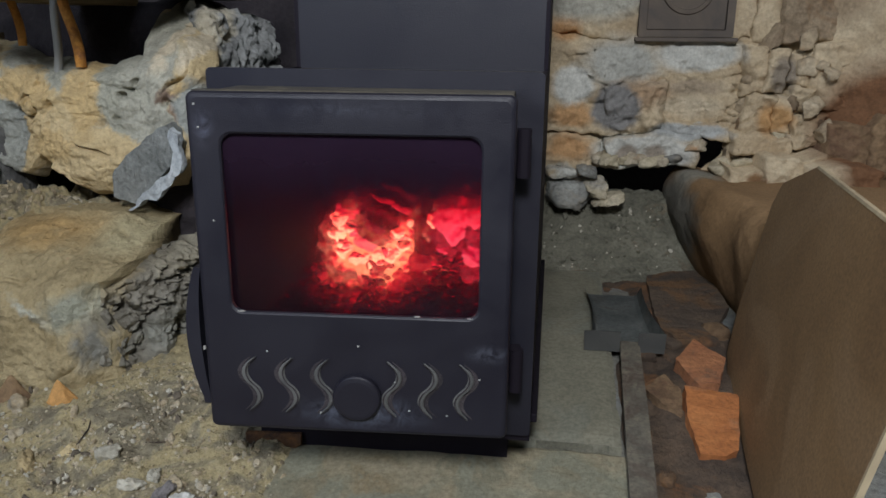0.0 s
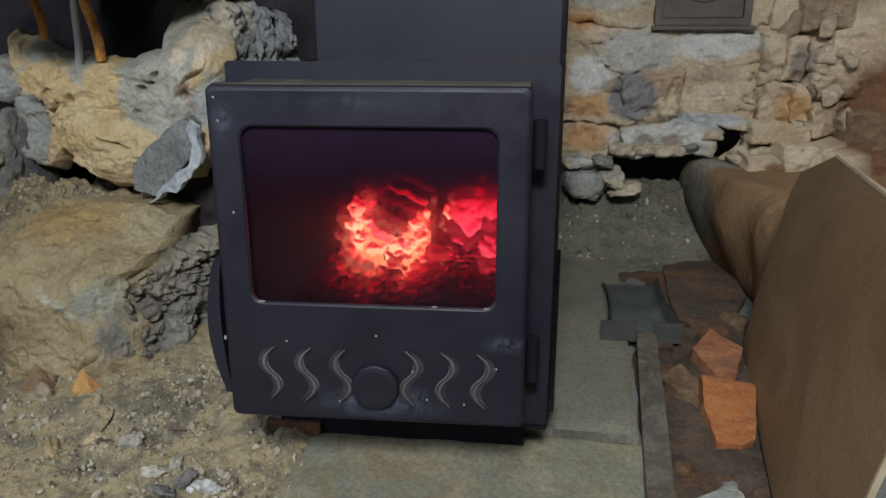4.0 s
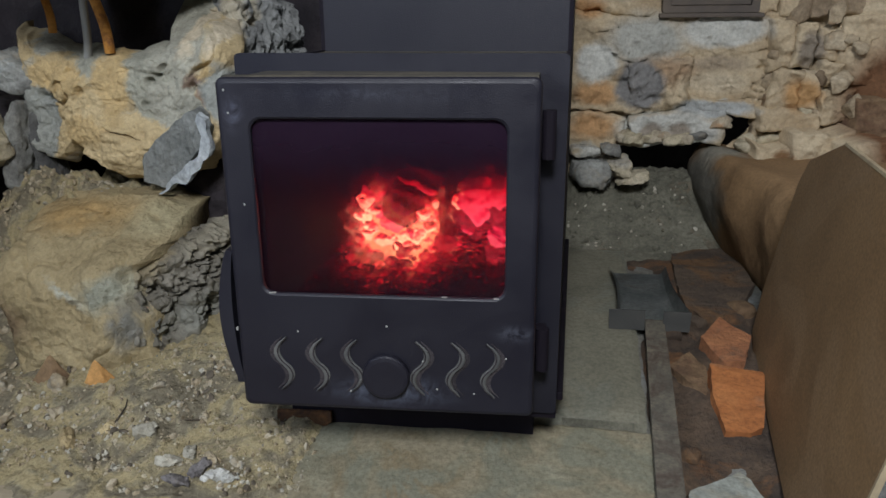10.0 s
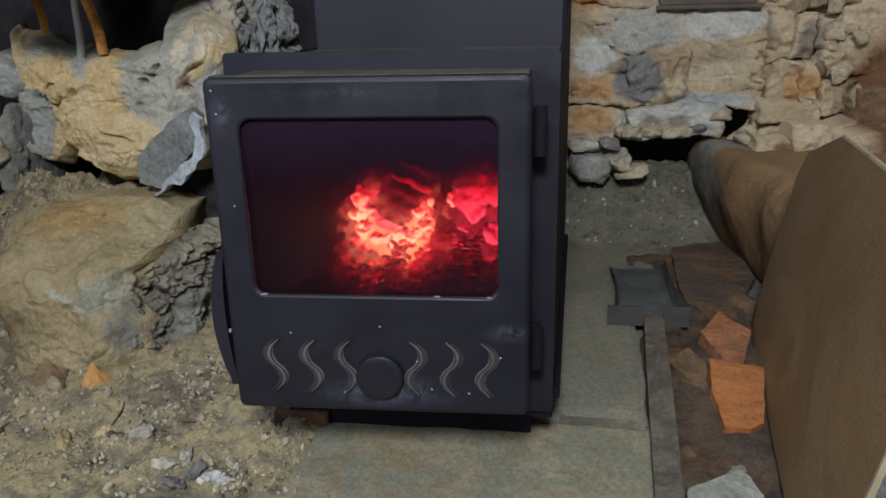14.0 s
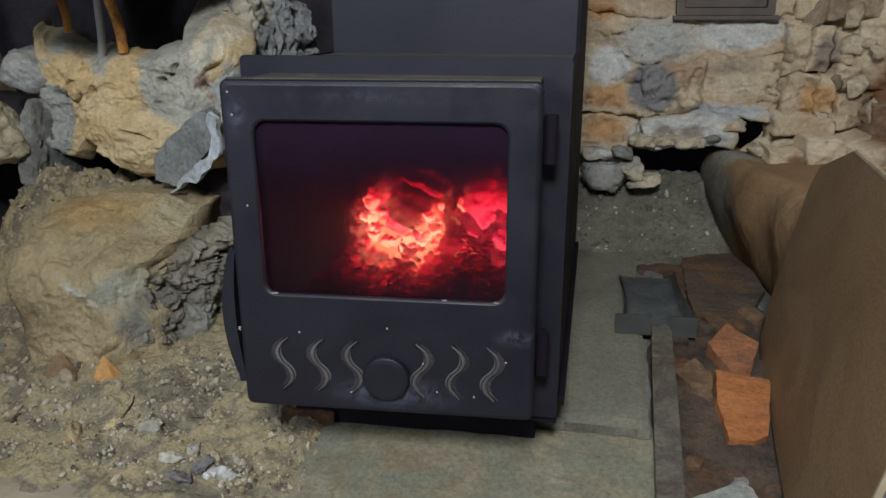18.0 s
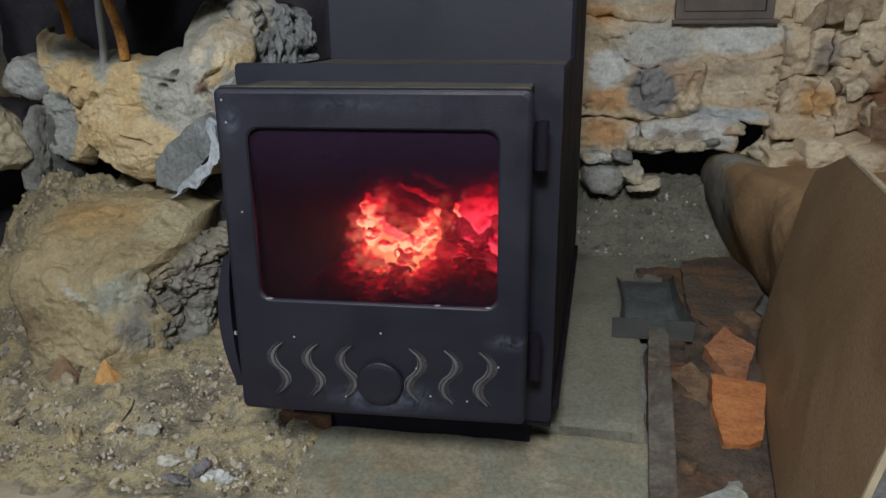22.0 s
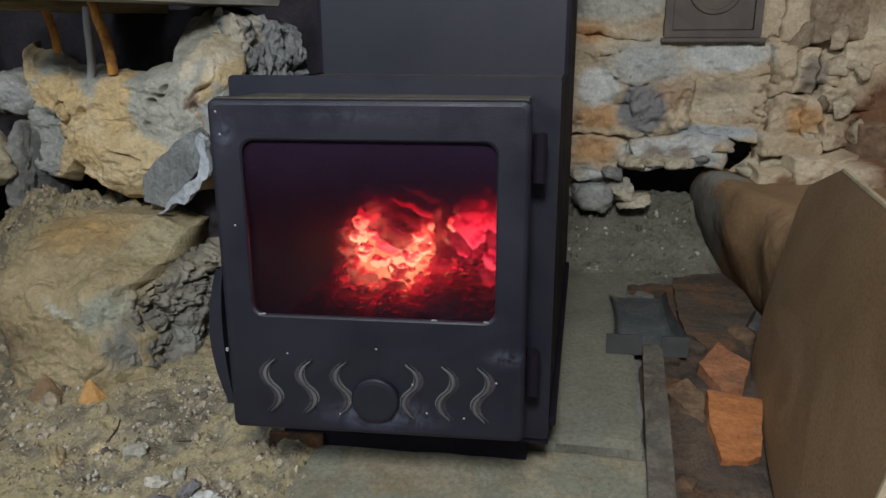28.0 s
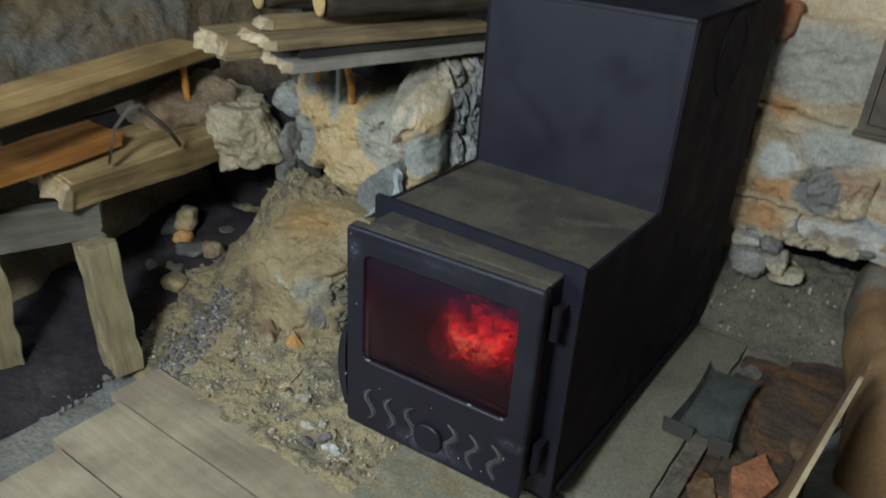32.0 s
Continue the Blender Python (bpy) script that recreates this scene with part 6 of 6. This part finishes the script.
def side_bank(u, v):
    y, s = -1.3 + 2.4 * u, v
    x = -1.22 - 0.35 * s + 0.04 * noise.fractal(Vector((y * 5, s * 4, 2)), 0.9, 2, 5)
    z = -0.1 + 1.2 * s + 0.03 * noise.fractal(Vector((y * 7, s * 6, 7)), 0.9, 2, 4)
    return Vector((x, y, z))


tagged(sheet("clay_bank", 240, 140, side_bank, M_BANK), "rough brown and grey clay wall of the old fireplace", "wall", kind="structure")

# black sheet in place of the shade that fills the hollow
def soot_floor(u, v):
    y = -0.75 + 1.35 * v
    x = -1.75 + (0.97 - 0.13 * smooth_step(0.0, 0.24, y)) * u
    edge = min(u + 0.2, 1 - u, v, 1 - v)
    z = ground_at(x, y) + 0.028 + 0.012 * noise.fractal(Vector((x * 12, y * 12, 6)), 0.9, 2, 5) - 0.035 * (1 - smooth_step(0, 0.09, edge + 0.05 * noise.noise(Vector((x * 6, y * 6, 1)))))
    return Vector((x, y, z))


tagged(sheet("soot_floor", 90, 130, soot_floor, M_SOOT_SHADE), "black sheet standing in for shade under the old timber", "floor", kind="structure")
# boards added to keep light out of the hollow, black like its shade
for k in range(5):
    plank("charred_board", -1.05 - 0.125 * k, -0.10 + 0.02 * k, 0.345 + 0.012 * (k % 2), 0.135, 1.10, 0.024, M_DARKWOOD, (0, 3, 4), "added black board that keeps the hollow in shade", group="charred boards", seed=20 + k)

# ---- floor planks in front of the hearth ----
planks = tagged(new("plank_floor"), "pale worn floor planks in front of the hearth", "floor", kind="structure")
for k, (y0, y1, x0, x1) in enumerate(((-0.15, -0.034, -0.705, -0.05), (-0.30, -0.154, -0.665, 0.10), (-0.46, -0.304, -0.63, 0.2), (-0.62, -0.464, -0.60, 0.3))):
    bm = box(x0, x1, y0, y1, -0.012, 0.008)
    bmesh.ops.subdivide_edges(bm, edges=bm.edges[:], cuts=9, use_grid_fill=True)
    for v in bm.verts:
        v.co.y += 0.007 * noise.noise(Vector((v.co.x * 9, k * 3.3, 0))) * (1 if k == 0 and v.co.y > -0.06 else 0.15)
        v.co.z += 0.003 * noise.noise(Vector((v.co.x * 4, v.co.y * 6, k)))
        if k == 0 and v.co.y > -0.06:
            v.co.y += 0.045 * smooth_step(-0.38, -0.16, v.co.x)
    part("plank", bm, M_FLOORWOOD, planks, m=pose(0, 0, -0.088))

# ---- rubble on the hearth floor ----
def bed_height(x, y):
    return rubble_bed((x + 1.15) / 1.06, (y + 0.09) / 0.68).z


def chips(name, count, spread, sizes, material, seed, label, height=None):
    rng = random.Random(seed)
    base_v, base_f = sphere(1)
    vs, fs = [], []
    for _ in range(count):
        x, y = spread(rng)
        s = rng.uniform(*sizes) * rng.choice((0.6, 0.8, 1, 1, 1.5))
        q = Euler((rng.uniform(0, 6), rng.uniform(0, 6), rng.uniform(0, 6))).to_matrix()
        dim = Vector((s * rng.uniform(0.6, 1.3), s * rng.uniform(0.6, 1.3), s * rng.uniform(0.35, 0.8)))
        o = Vector((x, y, height(x, y) + s * 0.2)) if height else Vector((x, y, max(ground_at(x, y) + 0.004, bed_height(x, y) if -1.1 < x < -0.12 and -0.05 < y < 0.55 else -1) + s * 0.2))
        k = len(vs)
        for v in base_v:
            p = v * rng.uniform(0.75, 1.15)
            vs.append(o + q @ Vector((p.x * dim.x, p.y * dim.y, p.z * dim.z)))
        fs += [[k + i for i in f] for f in base_f]
    me = mesh_of(name, vs, fs, material, False)
    return tagged(part(name, me, material), label, "rubble", kind="stuff")


def on_bed(rng):
    return -0.70 + 0.58 * rng.random() ** 0.8, 0.0 + 0.30 * rng.random() ** 1.1


def on_left(rng):
    return -1.12 + 0.36 * rng.random(), -0.25 + 0.5 * rng.random()


def in_clusters(rng):
    """Places on the bed where crumbs have gathered."""
    while True:
        x, y = -0.80 + 0.62 * rng.random(), -0.03 + 0.30 * rng.random()
        if noise.noise(Vector((x * 13, y * 16, 5))) + 0.5 * noise.noise(Vector((x * 40, y * 40, 2))) > 0.12 + 0.9 * max(0, y - 0.12):
            return x, y


chips("mortar_crumbs", 300, in_clusters, (0.0016, 0.0048), M_PALECHIP, 56, "pale crumbs of lime mortar in clusters on the hearth floor")
chips("clay_crumbs", 240, in_clusters, (0.002, 0.0060), M_CHIPS, 57, "brown crumbs of clay in clusters on the hearth floor")


def on_skirt(rng):
    """Places along the crumbly top of the fillet."""
    return 0.20 + 0.28 * rng.random(), 0.97 - 0.15 * rng.random() ** 1.6


def skirt_height(x, y):
    return skirt((x - 0.13) / 0.42, (y - 0.76) / 0.32).z


def on_grey_bank(rng):
    """Places along the edge of the heap above the old timber floor."""
    s = 0.85 * rng.random()
    return -0.83 + 0.13 * s + 0.09 * rng.random() ** 1.5, 0.24 - 0.33 * s


chips("clods", 260, on_grey_bank, (0.002, 0.0095), M_CLODGREY, 73, "blue-grey clods along the edge of the heap")
chips("grit", 260, on_grey_bank, (0.0015, 0.0045), M_FLAKE, 74, "pale blue-grey grit along the edge of the heap")
chips("clay_crumbs", 150, on_skirt, (0.0025, 0.0085), M_SKIRT, 71, "grey-green crumbs of clay along the foot of the wall", skirt_height)
chips("mortar_crumbs", 40, on_skirt, (0.002, 0.0055), M_PALECHIP, 72, "pale crumbs of mortar along the foot of the wall", skirt_height)
chips("dark_clods", 130, in_clusters, (0.002, 0.0062), M_CLOD, 58, "dark clods of earth between the mortar crumbs")
chips("grit", 1500, on_bed, (0.0012, 0.0032), M_CHIPS, 50, "loose grit and mortar crumbs on the hearth floor")
chips("gravel", 60, on_bed, (0.003, 0.007), M_CHIPS, 51, "pale broken mortar lumps on the hearth floor")
chips("grit", 220, on_bed, (0.0010, 0.0030), M_BANK, 54, "dark brown crumbs on the hearth floor")
chips("grit", 220, on_bed, (0.0010, 0.0032), M_CHALKOCHRE, 55, "pale mortar crumbs on the hearth floor")


def on_heap(rng):
    return -0.86 + 0.38 * rng.random(), 0.27 + 0.20 * rng.random()


chips("grit", 900, on_heap, (0.002, 0.006), M_CHIPS, 53, "crumbs of clay and mortar on the heap")
chips("gravel", 500, on_left, (0.002, 0.007), M_CLODGREY, 52, "grey gravel beside the timber")
def wedge(name, x, y, corners, peak, material, seed, label, category, lift=0.0):
    """A broken splinter of stone: an uneven base that rises to one peak, with chipped edges."""
    bm = bmesh.new()
    foot = [bm.verts.new((u, w, -0.012)) for u, w in corners]
    tip = bm.verts.new(peak)
    bm.faces.new(foot[::-1])
    for p, q in zip(foot, foot[1:] + foot[:1]):
        bm.faces.new((p, q, tip))
    bmesh.ops.bevel(bm, geom=bm.edges[:], offset=0.0022, segments=2, profile=0.6, affect="EDGES")
    bmesh.ops.triangulate(bm, faces=bm.faces[:])
    bmesh.ops.subdivide_edges(bm, edges=[e for e in bm.edges if e.calc_length() > 0.010], cuts=2, use_grid_fill=True)
    for v in bm.verts:
        v.co += Vector(noise.noise_vector(v.co * 90 + Vector((seed, 0, 0)))) * 0.0016
    return tagged(part(name, bm, material, m=pose(x, y, bed_height(x, y) + lift)), label, category)


wedge("brick_chip", -0.505, 0.180, ((-0.026, 0.012), (-0.024, -0.012), (0.022, -0.010), (0.028, 0.014)), (-0.006, 0.006, 0.034), M_ORANGECHIP, 61, "pointed orange brick chip on the rubble", "brick")
wedge("stone_splinter", -0.585, 0.175, ((-0.030, 0.014), (-0.026, -0.014), (0.024, -0.014), (0.034, 0.012)), (0.000, 0.008, 0.036), M_BROWN, 62, "brown-grey stone splinter leaning on the boulder", "stone")


def twig(points, r, label, group="twigs on the rubble"):
    """A thin bent stick through places (x, y) on the rubble."""
    bm = bmesh.new()
    rows = []
    for k, (x, y) in enumerate(points):
        c = Vector((x, y, bed_height(x, y) + r * 0.7))
        q = r * (1.0 - 0.12 * k)
        rows.append([bm.verts.new(c + Vector((q * math.cos(i * math.pi / 3), 0, q * math.sin(i * math.pi / 3)))) for i in range(6)])
    for p, q in zip(rows, rows[1:]):
        for i in range(6):
            bm.faces.new((p[i], p[(i + 1) % 6], q[(i + 1) % 6], q[i]))
    bm.faces.new(rows[0])
    bm.faces.new(rows[-1])
    return tagged(part("twig", bm, M_BARK), label, "twig", group)


twig(((-0.427, 0.077), (-0.4285, 0.092), (-0.423, 0.108), (-0.424, 0.122), (-0.428, 0.134)), 0.0022, "short dark bent twig on the rubble")
twig(((-0.329, 0.107), (-0.305, 0.116), (-0.280, 0.127)), 0.0016, "thin straight grey twig on the rubble")


def bent_wire(points, r, label):
    """A stiff wire bent through places in the air."""
    bm = bmesh.new()
    rows = []
    for c in points:
        rows.append([bm.verts.new(Vector(c) + Vector((r * math.cos(i * math.pi / 4), 0.4 * r * math.sin(i * math.pi / 4), r * math.sin(i * math.pi / 4)))) for i in range(8)])
    for p, q in zip(rows, rows[1:]):
        for i in range(8):
            bm.faces.new((p[i], p[(i + 1) % 8], q[(i + 1) % 8], q[i]))
    bm.faces.new(rows[0])
    bm.faces.new(rows[-1])
    return tagged(part("wire", bm, M_OLDIRON, smooth=True), label, "wire")


bent_wire(((-0.870, 0.020, 0.345), (-0.850, 0.030, 0.420), (-0.822, 0.050, 0.464), (-0.820, 0.075, 0.466), (-0.824, 0.110, 0.430), (-0.838, 0.150, 0.390), (-0.862, 0.190, 0.342)), 0.0055, "dark bent wire sticking out of the old timber")
for k, (x, y, s, mat) in enumerate(((-0.232, 0.016, 0.024, M_PALEWHITE), (-0.214, 0.012, 0.018, M_PALEWHITE), (-0.246, 0.010, 0.016, M_PALEWHITE), (-0.279, 0.004, 0.032, M_CLODGREY), (-0.308, 0.030, 0.028, M_PALECHIP), (-0.262, 0.030, 0.030, M_CLODGREY), (-0.290, 0.055, 0.030, M_GREYBEIGE), (-0.255, 0.045, 0.026, M_CHIPS), (-0.36, 0.07, 0.028, M_GREYBEIGE), (-0.43, 0.09, 0.03, M_OCHRE), (-0.30, 0.12, 0.022, M_CHIPS), (-0.56, 0.16, 0.04, M_CHIPS), (-0.53, 0.11, 0.026, M_CHIPS), (-0.47, 0.05, 0.03, M_OCHRE), (-0.66, 0.15, 0.04, M_CHIPS), (-0.39, 0.16, 0.02, M_CHIPS), (-0.60, 0.09, 0.03, M_CHIPS))):
    stone("mortar_lump", x, y, bed_height(x, y) + s * 0.06, s * 1.2, s, s * 0.62, mat, 700 + k, (10 * k, 0, 50 * k), "broken lump of old mortar on the hearth floor", "rubble", "mortar lumps", level=4, square=7, rough=0.35, fine=0.16, chops=14, cut=(0.35, 0.75))
for k in range(6):
    rng = random.Random(900 + k)
    x, y, s = rng.uniform(-1.12, -0.93), rng.uniform(0.12, 0.42), rng.uniform(0.03, 0.07)
    stone("loose_stone", x, y, ground_at(x, y) + s * 0.3, s * 1.2, s, s * 0.8, (M_OCHRE, M_DARKSTONE, M_GREY)[k % 3], 930 + k, (0, 0, rng.uniform(0, 180)), "loose rough stone under the old timber", "stone", "stones under the timber", level=3, square=6, rough=0.18, chops=9, cut=(0.5, 0.8))
for k in range(14):
    rng = random.Random(980 + k)
    x, y, s = rng.uniform(0.60, 0.95), rng.uniform(-0.1, 0.42), rng.uniform(0.06, 0.13)
    stone("dark_stone", x, y, ground_at(x, y) + s * 0.3, s * 1.2, s, s * 0.8, M_BROWN, 1000 + k, (0, 0, rng.uniform(0, 180)), "dark sooty stone behind the leaning board", "stone", "stones behind the board", level=3, rough=0.18)
for x, y, z, w, h, mat, seed, label in ((-1.050, 0.300, 0.000, 0.055, 0.050, M_ORANGECHIP, 941, "orange brick lump in the shaded hollow"), (-1.052, 0.315, 0.050, 0.050, 0.075, M_OCHRE, 942, "yellow clay lump in the shaded hollow"), (-0.935, 0.300, 0.012, 0.060, 0.050, M_BROWNBEIGE, 943, "pale broken stone in the shaded hollow"), (-0.995, 0.290, -0.010, 0.090, 0.035, M_DARKSTONE, 944, "dark flat stone in the shaded hollow"), (-1.110, 0.330, 0.010, 0.080, 0.060, M_DARKSTONE, 945, "dark stone in the shaded hollow")):
    stone("loose_stone", x, y, z, w, w, h, mat, seed, (0, 12, seed * 7 % 180), label, "stone", "stones under the timber", level=4, square=6, rough=0.2, chops=9, cut=(0.45, 0.8))
